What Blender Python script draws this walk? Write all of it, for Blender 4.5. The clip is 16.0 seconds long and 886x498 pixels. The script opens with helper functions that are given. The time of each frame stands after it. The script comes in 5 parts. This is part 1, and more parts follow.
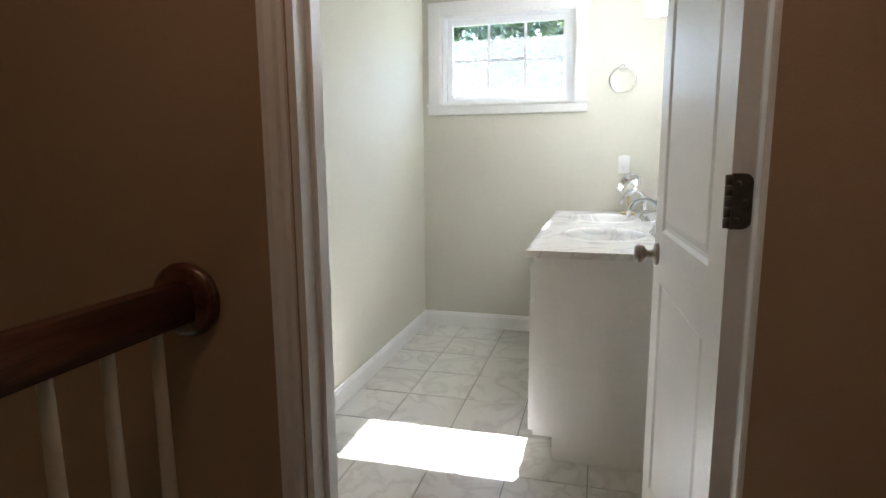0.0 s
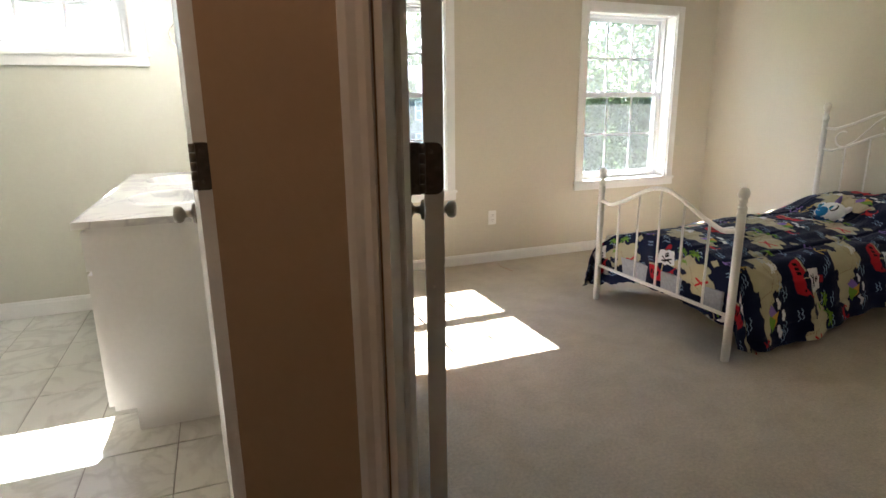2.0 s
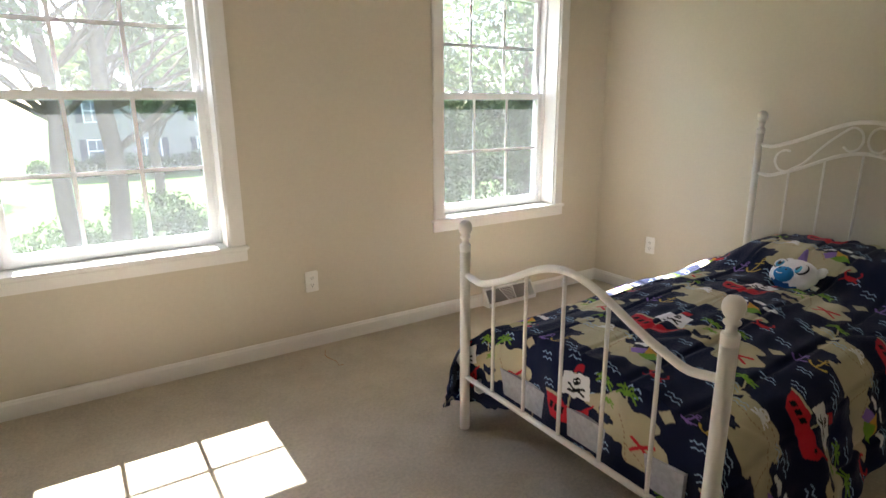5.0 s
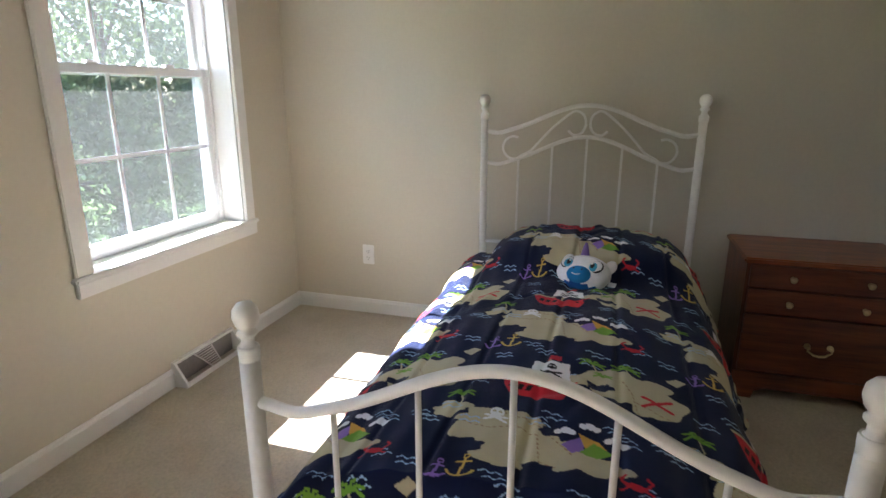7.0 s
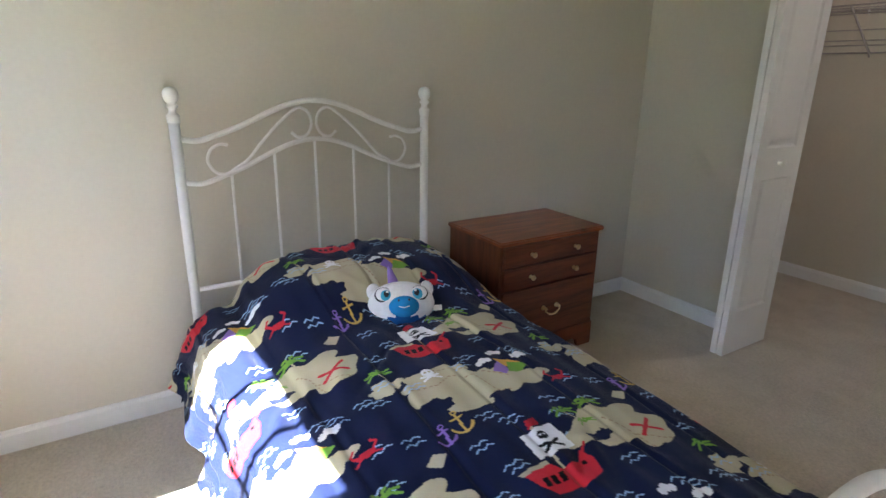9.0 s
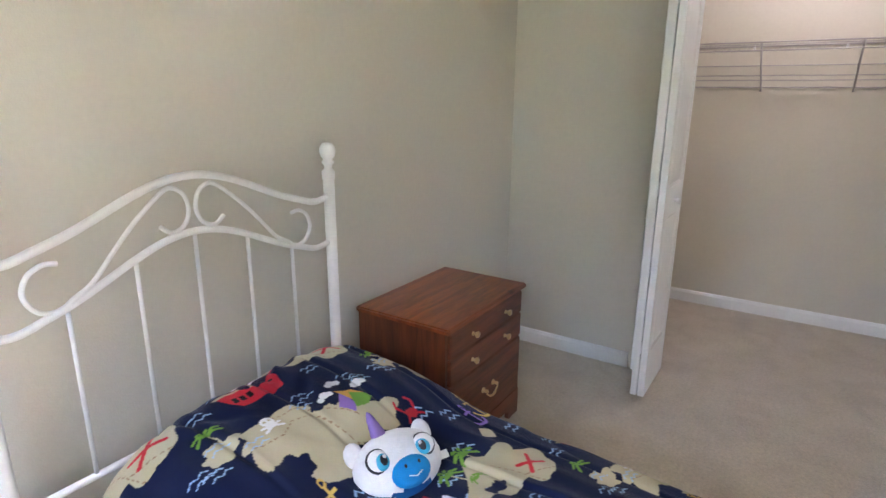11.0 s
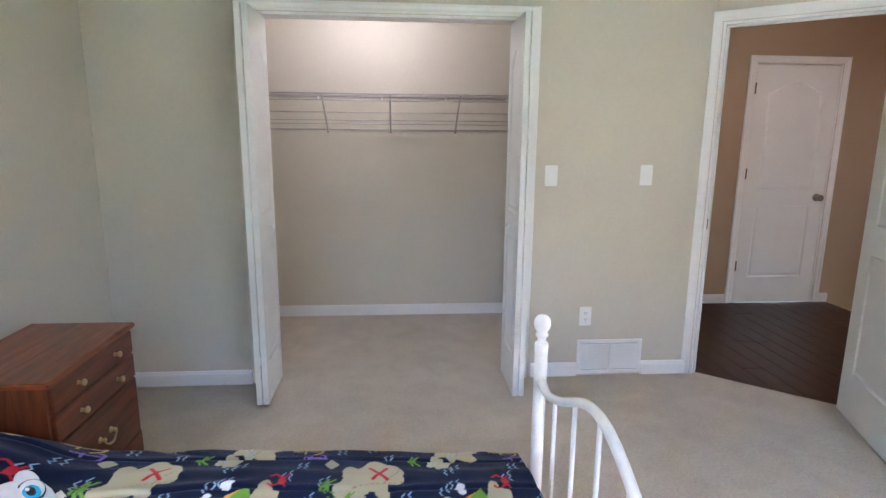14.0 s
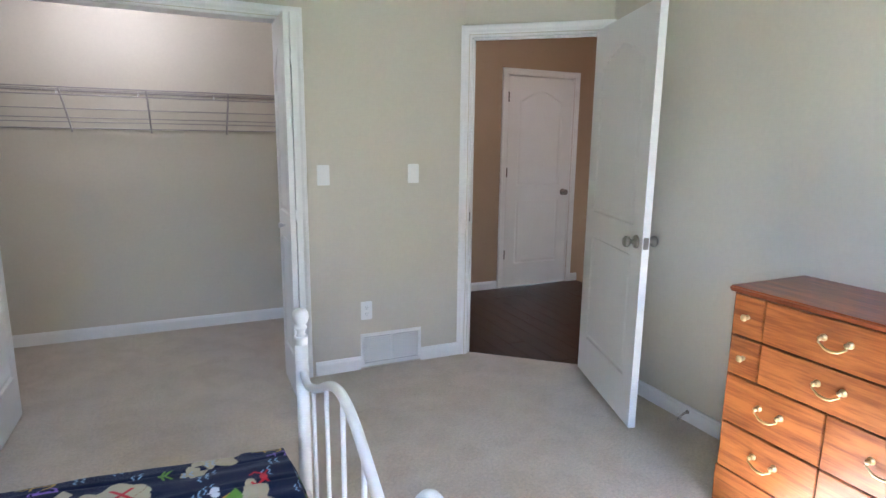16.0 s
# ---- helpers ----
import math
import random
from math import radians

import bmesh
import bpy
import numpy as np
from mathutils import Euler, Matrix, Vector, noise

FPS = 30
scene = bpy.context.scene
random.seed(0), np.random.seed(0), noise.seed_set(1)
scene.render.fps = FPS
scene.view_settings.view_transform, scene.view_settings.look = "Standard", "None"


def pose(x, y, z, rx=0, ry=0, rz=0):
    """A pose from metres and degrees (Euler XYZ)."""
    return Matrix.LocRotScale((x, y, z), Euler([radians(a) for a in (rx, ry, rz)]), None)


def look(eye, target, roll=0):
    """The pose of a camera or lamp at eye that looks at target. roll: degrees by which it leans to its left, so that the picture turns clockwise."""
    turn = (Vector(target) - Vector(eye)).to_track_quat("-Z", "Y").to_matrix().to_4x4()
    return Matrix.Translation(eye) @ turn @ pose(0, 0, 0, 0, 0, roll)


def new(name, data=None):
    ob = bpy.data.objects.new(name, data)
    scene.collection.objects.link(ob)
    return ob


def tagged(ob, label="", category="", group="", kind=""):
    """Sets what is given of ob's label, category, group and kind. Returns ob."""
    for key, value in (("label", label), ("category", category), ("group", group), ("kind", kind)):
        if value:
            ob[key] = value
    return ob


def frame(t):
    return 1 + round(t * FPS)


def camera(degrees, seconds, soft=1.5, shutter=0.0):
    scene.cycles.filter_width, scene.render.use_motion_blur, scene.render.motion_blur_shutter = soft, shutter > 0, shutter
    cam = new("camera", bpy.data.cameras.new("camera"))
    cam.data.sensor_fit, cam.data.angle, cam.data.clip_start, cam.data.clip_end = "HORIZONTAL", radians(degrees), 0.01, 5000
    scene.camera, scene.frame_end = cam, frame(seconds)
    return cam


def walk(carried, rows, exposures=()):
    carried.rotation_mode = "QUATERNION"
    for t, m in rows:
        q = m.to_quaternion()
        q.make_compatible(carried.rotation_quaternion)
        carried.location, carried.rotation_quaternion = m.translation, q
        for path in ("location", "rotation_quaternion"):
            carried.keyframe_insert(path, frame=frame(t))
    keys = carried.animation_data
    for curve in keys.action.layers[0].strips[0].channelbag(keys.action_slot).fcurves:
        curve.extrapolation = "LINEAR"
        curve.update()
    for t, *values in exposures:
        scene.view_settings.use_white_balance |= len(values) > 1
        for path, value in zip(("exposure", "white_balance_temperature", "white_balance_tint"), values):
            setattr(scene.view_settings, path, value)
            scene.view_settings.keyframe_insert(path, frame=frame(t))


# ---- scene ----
cam = camera(76.3, 16.0)
PATH = [
    (0, (0.302, 0.264, 1.213), (-0.216, 2.17, 0.901), -0.4),
    (0.5, (0.333, -0.015, 1.197), (0.219, 1.95, 0.842), -0.7),
    (1, (0.386, -0.089, 1.2), (0.616, 1.856, 0.796), -1.2),
    (1.5, (0.463, -0.031, 1.216), (0.959, 1.856, 0.774), -1.3),
    (2, (0.555, 0.092, 1.244), (1.268, 1.898, 0.763), -0.7),
    (2.5, (0.722, 0.212, 1.279), (1.625, 1.926, 0.781), -0.2),
    (3, (0.933, 0.317, 1.303), (1.885, 2.005, 0.809), -0.4),
    (5.5, (1.747, 1.641, 1.281), (2.903, 3.198, 0.792), -0.3),
    (6, (1.872, 1.899, 1.253), (3.307, 3.201, 0.758), -0.3),
    (6.5, (1.936, 2.148, 1.245), (3.6, 3.132, 0.731), -0.0),
    (7, (1.957, 2.386, 1.259), (3.802, 2.945, 0.727), 0.0),
    (7.5, (2.09, 2.661, 1.279), (4.005, 2.793, 0.72), 0.1),
    (8, (2.212, 2.879, 1.297), (4.11, 2.643, 0.715), -0.0),
    (8.5, (2.342, 3.158, 1.355), (4.123, 2.487, 0.742), 0.7),
    (9, (2.589, 3.287, 1.318), (4.202, 2.269, 0.718), 0.9),
    (11.5, (3.522, 3.417, 1.442), (4.415, 1.704, 0.926), 0.7),
    (12, (3.548, 3.497, 1.460), (4.240, 1.688, 0.963), 1.0),
    (12.5, (3.441, 3.55, 1.454), (3.952, 1.673, 0.989), 0.6),
    (13, (3.367, 3.606, 1.415), (3.679, 1.674, 1.001), 0.3),
    (13.5, (3.336, 3.603, 1.44), (3.404, 1.649, 1.018), 0.6),
    (14, (3.263, 3.648, 1.419), (3.104, 1.693, 1.026), 0.5),
    (14.5, (3.222, 3.683, 1.42), (2.857, 1.753, 1.041), 0.6),
    (15, (3.19, 3.7, 1.411), (2.669, 1.806, 1.034), 0.6),
    (15.5, (3.146, 3.734, 1.405), (2.493, 1.88, 1.033), 0.6),
    (16, (3.119, 3.748, 1.394), (2.303, 1.96, 1.025), 0.7),
]
EXPOSURES = [(0.0, 3.95, 5550, 10), (1.0, 4.05, 5600, 10), (2.0, 4.25, 6000, 10), (2.5, 4.35, 6050, 10), (3.0, 4.1, 6100, 10), (5.5, 3.92, 6150, 11), (7.0, 3.82, 5750, 11), (8.0, 4.0, 5400, 10),
             (9.0, 4.45, 5400, 12), (11.5, 5.35, 5280, 16), (12.5, 5.4, 5220, 16), (14.0, 5.25, 5050, 14), (16.0, 5.1, 4850, 11)]
walk(cam, [(t, look(eye, target, roll)) for t, eye, target, roll in PATH],
     exposures=EXPOSURES)

# ---------------------------------------------------------------- light
world = bpy.data.worlds.new("sky")
scene.world = world
world.use_nodes = True
wn = world.node_tree.nodes
sky = wn.new("ShaderNodeTexSky")
sky.sky_type, sky.sun_disc = "NISHITA", False
SUN_EL = math.atan(1.022)
sky.sun_elevation, sky.sun_rotation = SUN_EL, 0.0
wn["Background"].inputs[1].default_value = 0.11
world.node_tree.links.new(sky.outputs[0], wn["Background"].inputs[0])
sun = new("sun", bpy.data.lights.new("sun", "SUN"))
sun.data.energy, sun.data.angle, sun.data.color = 5.0, radians(0.5), (1.0, 0.95, 0.86)
sun.matrix_world = look((0, 20 / 1.022, 20), (0, 0, 0))


# ---------------------------------------------------------------- materials
def mat(name, color, rough=0.6, metal=0.0, var=0.12, scale=6.0, bump=0.0, bscale=120.0, spec=0.5, fine=60.0, coat=0.0):
    """Painted or plain surface with variation at two scales and a fine relief."""
    m = bpy.data.materials.new(name)
    m.use_nodes = True
    n, l = m.node_tree.nodes, m.node_tree.links
    b = n["Principled BSDF"]
    b.inputs["Roughness"].default_value, b.inputs["Metallic"].default_value = rough, metal
    b.inputs["Specular IOR Level"].default_value = spec
    b.inputs["Coat Weight"].default_value = coat
    co = n.new("ShaderNodeTexCoord")
    big, small = n.new("ShaderNodeTexNoise"), n.new("ShaderNodeTexNoise")
    big.inputs["Scale"].default_value, small.inputs["Scale"].default_value = scale, fine
    big.inputs["Detail"].default_value = 3
    for t in (big, small):
        l.new(co.outputs["Object"], t.inputs["Vector"])
    add = n.new("ShaderNodeMath")
    add.operation = "ADD"
    l.new(big.outputs[0], add.inputs[0]), l.new(small.outputs[0], add.inputs[1])
    ramp = n.new("ShaderNodeMapRange")
    ramp.inputs[1].default_value, ramp.inputs[2].default_value = 0.6, 1.4
    ramp.inputs[3].default_value, ramp.inputs[4].default_value = 1 - var, 1 + var
    l.new(add.outputs[0], ramp.inputs[0])
    mul = n.new("ShaderNodeMix")
    mul.data_type, mul.blend_type = "RGBA", "MULTIPLY"
    mul.inputs[0].default_value = 1.0
    mul.inputs[6].default_value = (*color, 1)
    l.new(ramp.outputs[0], mul.inputs[7])
    l.new(mul.outputs[2], b.inputs["Base Color"])
    if bump:
        t2, bp = n.new("ShaderNodeTexNoise"), n.new("ShaderNodeBump")
        t2.inputs["Scale"].default_value, t2.inputs["Detail"].default_value = bscale, 4
        bp.inputs["Strength"].default_value, bp.inputs["Distance"].default_value = bump, 0.01
        l.new(co.outputs["Object"], t2.inputs["Vector"])
        l.new(t2.outputs[0], bp.inputs["Height"]), l.new(bp.outputs[0], b.inputs["Normal"])
    return m


def wood(name, dark, light, stretch, rough=0.35, scale=9.0, coat=0.2, knots=False):
    """Wood with long grain; stretch: scale along x, y, z (small along the grain)."""
    m = bpy.data.materials.new(name)
    m.use_nodes = True
    n, l = m.node_tree.nodes, m.node_tree.links
    b = n["Principled BSDF"]
    b.inputs["Roughness"].default_value, b.inputs["Coat Weight"].default_value = rough, coat
    b.inputs["Coat Roughness"].default_value = 0.2
    co, mp = n.new("ShaderNodeTexCoord"), n.new("ShaderNodeMapping")
    mp.inputs["Scale"].default_value = stretch
    info = n.new("ShaderNodeObjectInfo")
    off = n.new("ShaderNodeVectorMath")
    off.operation = "MULTIPLY_ADD"
    off.inputs[1].default_value = (7, 5, 9)
    l.new(info.outputs["Random"], off.inputs[0]), l.new(co.outputs["Object"], off.inputs[2])
    l.new(off.outputs[0], mp.inputs["Vector"])
    a, c = n.new("ShaderNodeTexNoise"), n.new("ShaderNodeTexNoise")
    a.inputs["Scale"].default_value, a.inputs["Detail"].default_value, a.inputs["Distortion"].default_value = scale, 5, 0.8
    c.inputs["Scale"].default_value, c.inputs["Detail"].default_value = scale * 6, 3
    for t in (a, c):
        l.new(mp.outputs[0], t.inputs["Vector"])
    add = n.new("ShaderNodeMath")
    add.operation = "MULTIPLY_ADD"
    add.inputs[1].default_value = 0.45
    l.new(c.outputs[0], add.inputs[0]), l.new(a.outputs[0], add.inputs[2])
    r = n.new("ShaderNodeValToRGB")
    r.color_ramp.elements[0].position, r.color_ramp.elements[1].position = 0.52, 0.9
    r.color_ramp.elements[0].color, r.color_ramp.elements[1].color = (*dark, 1), (*light, 1)
    l.new(add.outputs[0], r.inputs[0])
    out = r.outputs[0]
    if knots:
        v, kr = n.new("ShaderNodeTexVoronoi"), n.new("ShaderNodeValToRGB")
        v.inputs["Scale"].default_value = 3.2
        mk = n.new("ShaderNodeMapping")
        mk.inputs["Scale"].default_value = (0.8, 0.8, 1.3)
        l.new(off.outputs[0], mk.inputs["Vector"]), l.new(mk.outputs[0], v.inputs["Vector"])
        kr.color_ramp.elements[0].position, kr.color_ramp.elements[1].position = 0.015, 0.055
        kr.color_ramp.elements[0].color, kr.color_ramp.elements[1].color = (0.35, 0.28, 0.25, 1), (1, 1, 1, 1)
        l.new(v.outputs["Distance"], kr.inputs[0])
        mx = n.new("ShaderNodeMix")
        mx.data_type, mx.blend_type = "RGBA", "MULTIPLY"
        mx.inputs[0].default_value = 1
        l.new(out, mx.inputs[6]), l.new(kr.outputs[0], mx.inputs[7])
        out = mx.outputs[2]
    l.new(out, b.inputs["Base Color"])
    bp = n.new("ShaderNodeBump")
    bp.inputs["Strength"].default_value, bp.inputs["Distance"].default_value = 0.12, 0.004
    l.new(c.outputs[0], bp.inputs["Height"]), l.new(bp.outputs[0], b.inputs["Normal"])
    return m


def carpet_material():
    m = mat("carpet", (0.62, 0.54, 0.43), 0.95, var=0.12, scale=3.0, bump=0.9, bscale=260, spec=0.1, fine=190)
    n, l = m.node_tree.nodes, m.node_tree.links
    b = n["Principled BSDF"]
    b.inputs["Sheen Weight"].default_value = 0.25
    # Trodden, soiled patches.
    src = b.inputs["Base Color"].links[0].from_socket
    t, r, mx = n.new("ShaderNodeTexNoise"), n.new("ShaderNodeValToRGB"), n.new("ShaderNodeMix")
    t.inputs["Scale"].default_value, t.inputs["Detail"].default_value, t.inputs["Distortion"].default_value = 7.0, 6, 0.4
    r.color_ramp.elements[0].position, r.color_ramp.elements[1].position = 0.36, 0.56
    r.color_ramp.elements[0].color, r.color_ramp.elements[1].color = (0.92, 0.91, 0.89, 1), (1, 1, 1, 1)
    mx.data_type, mx.blend_type = "RGBA", "MULTIPLY"
    mx.inputs[0].default_value = 1
    co = n.new("ShaderNodeTexCoord")
    l.new(co.outputs["Object"], t.inputs["Vector"]), l.new(t.outputs[0], r.inputs[0])
    l.new(src, mx.inputs[6]), l.new(r.outputs[0], mx.inputs[7])
    # Tufts of the cut pile.
    t2, r2, mx2 = n.new("ShaderNodeTexNoise"), n.new("ShaderNodeMapRange"), n.new("ShaderNodeMix")
    t2.inputs["Scale"].default_value, t2.inputs["Detail"].default_value, t2.inputs["Roughness"].default_value = 75.0, 5, 0.75
    r2.inputs[1].default_value, r2.inputs[2].default_value, r2.inputs[3].default_value, r2.inputs[4].default_value = 0.32, 0.68, 0.79, 1.12
    mx2.data_type, mx2.blend_type = "RGBA", "MULTIPLY"
    mx2.inputs[0].default_value = 1
    l.new(co.outputs["Object"], t2.inputs["Vector"]), l.new(t2.outputs[0], r2.inputs[0])
    l.new(mx.outputs[2], mx2.inputs[6]), l.new(r2.outputs[0], mx2.inputs[7]), l.new(mx2.outputs[2], b.inputs["Base Color"])
    return m


def marble(name, base, vein, scale=3.0, rough=0.25):
    m = bpy.data.materials.new(name)
    m.use_nodes = True
    n, l = m.node_tree.nodes, m.node_tree.links
    b = n["Principled BSDF"]
    b.inputs["Roughness"].default_value = rough
    co, info, off = n.new("ShaderNodeTexCoord"), n.new("ShaderNodeObjectInfo"), n.new("ShaderNodeVectorMath")
    off.operation = "MULTIPLY_ADD"
    off.inputs[1].default_value = (11, 7, 5)
    t, r = n.new("ShaderNodeTexNoise"), n.new("ShaderNodeValToRGB")
    t.inputs["Scale"].default_value, t.inputs["Detail"].default_value, t.inputs["Distortion"].default_value = scale, 6, 1.6
    e = r.color_ramp.elements
    e[0].position, e[1].position = 0.44, 0.56
    e[0].color, e[1].color = (*base, 1), (*base, 1)
    mid = e.new(0.5)
    mid.color = (*vein, 1)
    l.new(info.outputs["Random"], off.inputs[0]), l.new(co.outputs["Object"], off.inputs[2])
    l.new(off.outputs[0], t.inputs["Vector"]), l.new(t.outputs[0], r.inputs[0]), l.new(r.outputs[0], b.inputs["Base Color"])
    return m


def glass_material(name="window_glass", lo=0.006, hi=0.014):
    m = bpy.data.materials.new(name)
    m.use_nodes = True
    n, l = m.node_tree.nodes, m.node_tree.links
    clear, gloss, fres, b = n.new("ShaderNodeBsdfTransparent"), n.new("ShaderNodeBsdfGlossy"), n.new("ShaderNodeFresnel"), n.new("ShaderNodeMixShader")
    clear.inputs[0].default_value = (0.86, 0.865, 0.87, 1)   # slightly grey pane
    gloss.inputs["Roughness"].default_value, fres.inputs["IOR"].default_value = 0.02, 1.2
    l.new(fres.outputs[0], b.inputs[0]), l.new(clear.outputs[0], b.inputs[1]), l.new(gloss.outputs[0], b.inputs[2])
    # dust on the pane scatters a little of the daylight
    dust, mix, tex, rng_ = n.new("ShaderNodeBsdfTranslucent"), n.new("ShaderNodeMixShader"), n.new("ShaderNodeTexNoise"), n.new("ShaderNodeMapRange")
    tex.inputs["Scale"].default_value, tex.inputs["Detail"].default_value = 5.0, 4
    rng_.inputs[3].default_value, rng_.inputs[4].default_value = lo, hi
    l.new(tex.outputs[0], rng_.inputs[0]), l.new(rng_.outputs[0], mix.inputs[0])
    dust.inputs[0].default_value = (0.86, 0.88, 0.90, 1)
    l.new(b.outputs[0], mix.inputs[1]), l.new(dust.outputs[0], mix.inputs[2]), l.new(mix.outputs[0], n["Material Output"].inputs[0])
    return m


def emitter(name, color, strength):
    m = bpy.data.materials.new(name)
    m.use_nodes = True
    b = m.node_tree.nodes["Principled BSDF"]
    b.inputs["Base Color"].default_value = (0.9, 0.9, 0.9, 1)
    b.inputs["Emission Color"].default_value, b.inputs["Emission Strength"].default_value = (*color, 1), strength
    return m


M_WALL = mat("cream_wall_paint", (0.60, 0.552, 0.452), 0.75, var=0.03, scale=1.5, bump=0.10, bscale=220, spec=0.3)
M_HALLWALL = mat("tan_wall_paint", (0.40, 0.288, 0.187), 0.75, var=0.03, scale=1.5, bump=0.10, bscale=220, spec=0.3)
M_BATHWALL = mat("pale_yellow_wall_paint", (0.60, 0.58, 0.495), 0.6, var=0.03, scale=1.5, bump=0.08, bscale=220, spec=0.35)
M_CEIL = mat("ceiling_paint", (0.72, 0.71, 0.68), 0.9, var=0.03, scale=2, bump=0.25, bscale=160, spec=0.2)
M_TRIM = mat("white_trim_paint", (0.80, 0.79, 0.77), 0.35, var=0.03, scale=8, bump=0.03, bscale=90)
M_DOOR = mat("white_door_paint", (0.78, 0.77, 0.74), 0.38, var=0.03, scale=5, bump=0.06, bscale=130)
M_VINYL = mat("white_vinyl", (0.80, 0.81, 0.82), 0.4, var=0.03, scale=9)
M_PLASTIC = mat("white_plastic", (0.82, 0.81, 0.78), 0.35, var=0.02)
M_BEDMETAL = mat("white_enamelled_metal", (0.80, 0.77, 0.72), 0.38, var=0.05, scale=14, bump=0.05, bscale=150)
M_BRONZE = mat("dark_bronze", (0.10, 0.082, 0.066), 0.45, 0.7, var=0.2, scale=30)
M_NICKEL = mat("brushed_nickel", (0.27, 0.245, 0.21), 0.3, 1.0, var=0.1, scale=25)
M_CHROME = mat("chrome", (0.75, 0.76, 0.78), 0.08, 1.0, var=0.02)
M_BRASS = mat("worn_brass", (0.62, 0.50, 0.27), 0.3, 1.0, var=0.2, scale=40)
M_CARPET = carpet_material()
M_TILE = marble("marble_floor_tile", (0.64, 0.62, 0.575), (0.53, 0.505, 0.465), 2.6, 0.28)
M_GROUT = mat("grout", (0.33, 0.31, 0.28), 0.9, var=0.15, scale=20)
M_VANTOP = marble("cultured_marble", (0.80, 0.78, 0.75), (0.62, 0.60, 0.60), 4.0, 0.15)
M_VANITY = mat("white_cabinet_paint", (0.80, 0.79, 0.76), 0.4, var=0.03, scale=4)
M_PLANK = wood("dark_floor_plank", (0.018, 0.0055, 0.004), (0.050, 0.015, 0.009), (9, 0.7, 9), 0.34, 4.0, 0.0)
M_PLANK.node_tree.nodes["Principled BSDF"].inputs["Specular IOR Level"].default_value = 0.3
M_RAILWOOD = wood("dark_stained_rail", (0.035, 0.012, 0.008), (0.13, 0.05, 0.03), (9, 0.8, 9), 0.3, 5.0, 0.4)
M_PINE = wood("orange_pine", (0.17, 0.046, 0.010), (0.41, 0.14, 0.030), (0.7, 9, 9), 0.32, 3.2, 0.35, True)
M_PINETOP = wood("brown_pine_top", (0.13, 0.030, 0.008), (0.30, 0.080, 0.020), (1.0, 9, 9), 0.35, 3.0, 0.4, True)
# Both browns are darker than the top: some of the corner's shade is in them.
M_PINESIDE = wood("shaded_brown_pine_side", (0.065, 0.016, 0.006), (0.17, 0.046, 0.015), (9, 9, 0.8), 0.35, 3.0, 0.3, True)
M_CHERRY = wood("shaded_reddish_pine", (0.062, 0.015, 0.006), (0.17, 0.045, 0.016), (0.7, 9, 9), 0.4, 3.0, 0.2, True)
M_GLASS = glass_material(lo=0.010, hi=0.017)
M_HAZYGLASS = glass_material("dusty_window_glass", 0.013, 0.022)
M_MILKYGLASS = glass_material("very_dusty_window_glass", 0.024, 0.035)


def screen_material():
    """Fine dark insect mesh: mostly open, so it only greys what lies behind."""
    m = bpy.data.materials.new("insect_screen")
    m.use_nodes = True
    n, l = m.node_tree.nodes, m.node_tree.links
    b = n["Principled BSDF"]
    b.inputs["Base Color"].default_value, b.inputs["Roughness"].default_value = (0.10, 0.105, 0.11, 1), 0.7
    tr, mix, tex, rng_ = n.new("ShaderNodeBsdfTransparent"), n.new("ShaderNodeMixShader"), n.new("ShaderNodeTexNoise"), n.new("ShaderNodeMapRange")
    tex.inputs["Scale"].default_value, tex.inputs["Detail"].default_value = 4.0, 4
    rng_.inputs[3].default_value, rng_.inputs[4].default_value = 0.14, 0.21
    l.new(tex.outputs[0], rng_.inputs[0]), l.new(rng_.outputs[0], mix.inputs[0])
    l.new(tr.outputs[0], mix.inputs[1]), l.new(b.outputs[0], mix.inputs[2]), l.new(mix.outputs[0], n["Material Output"].inputs[0])
    return m


M_SCREEN = screen_material()
M_DARK = mat("dark_gap", (0.02, 0.02, 0.02), 0.9)


# ---------------------------------------------------------------- mesh helpers
def box(bm, x0, x1, y0, y1, z0, z1, bevel=0.0):
    vs = bmesh.ops.create_cube(bm, size=1.0)["verts"]
    bmesh.ops.scale(bm, vec=(abs(x1 - x0), abs(y1 - y0), abs(z1 - z0)), verts=vs)
    bmesh.ops.translate(bm, vec=((x0 + x1) / 2, (y0 + y1) / 2, (z0 + z1) / 2), verts=vs)
    if bevel:
        es = list({e for v in vs for e in v.link_edges})
        bmesh.ops.bevel(bm, geom=es, offset=bevel, segments=2, affect="EDGES")


def prism(bm, poly, z0, z1):
    """An upright prism on a plan polygon."""
    lo = [bm.verts.new((x, y, z0)) for x, y in poly]
    hi = [bm.verts.new((x, y, z1)) for x, y in poly]
    bm.faces.new(hi), bm.faces.new(lo[::-1])
    for i in range(len(poly)):
        j = (i + 1) % len(poly)
        bm.faces.new((lo[i], lo[j], hi[j], hi[i]))


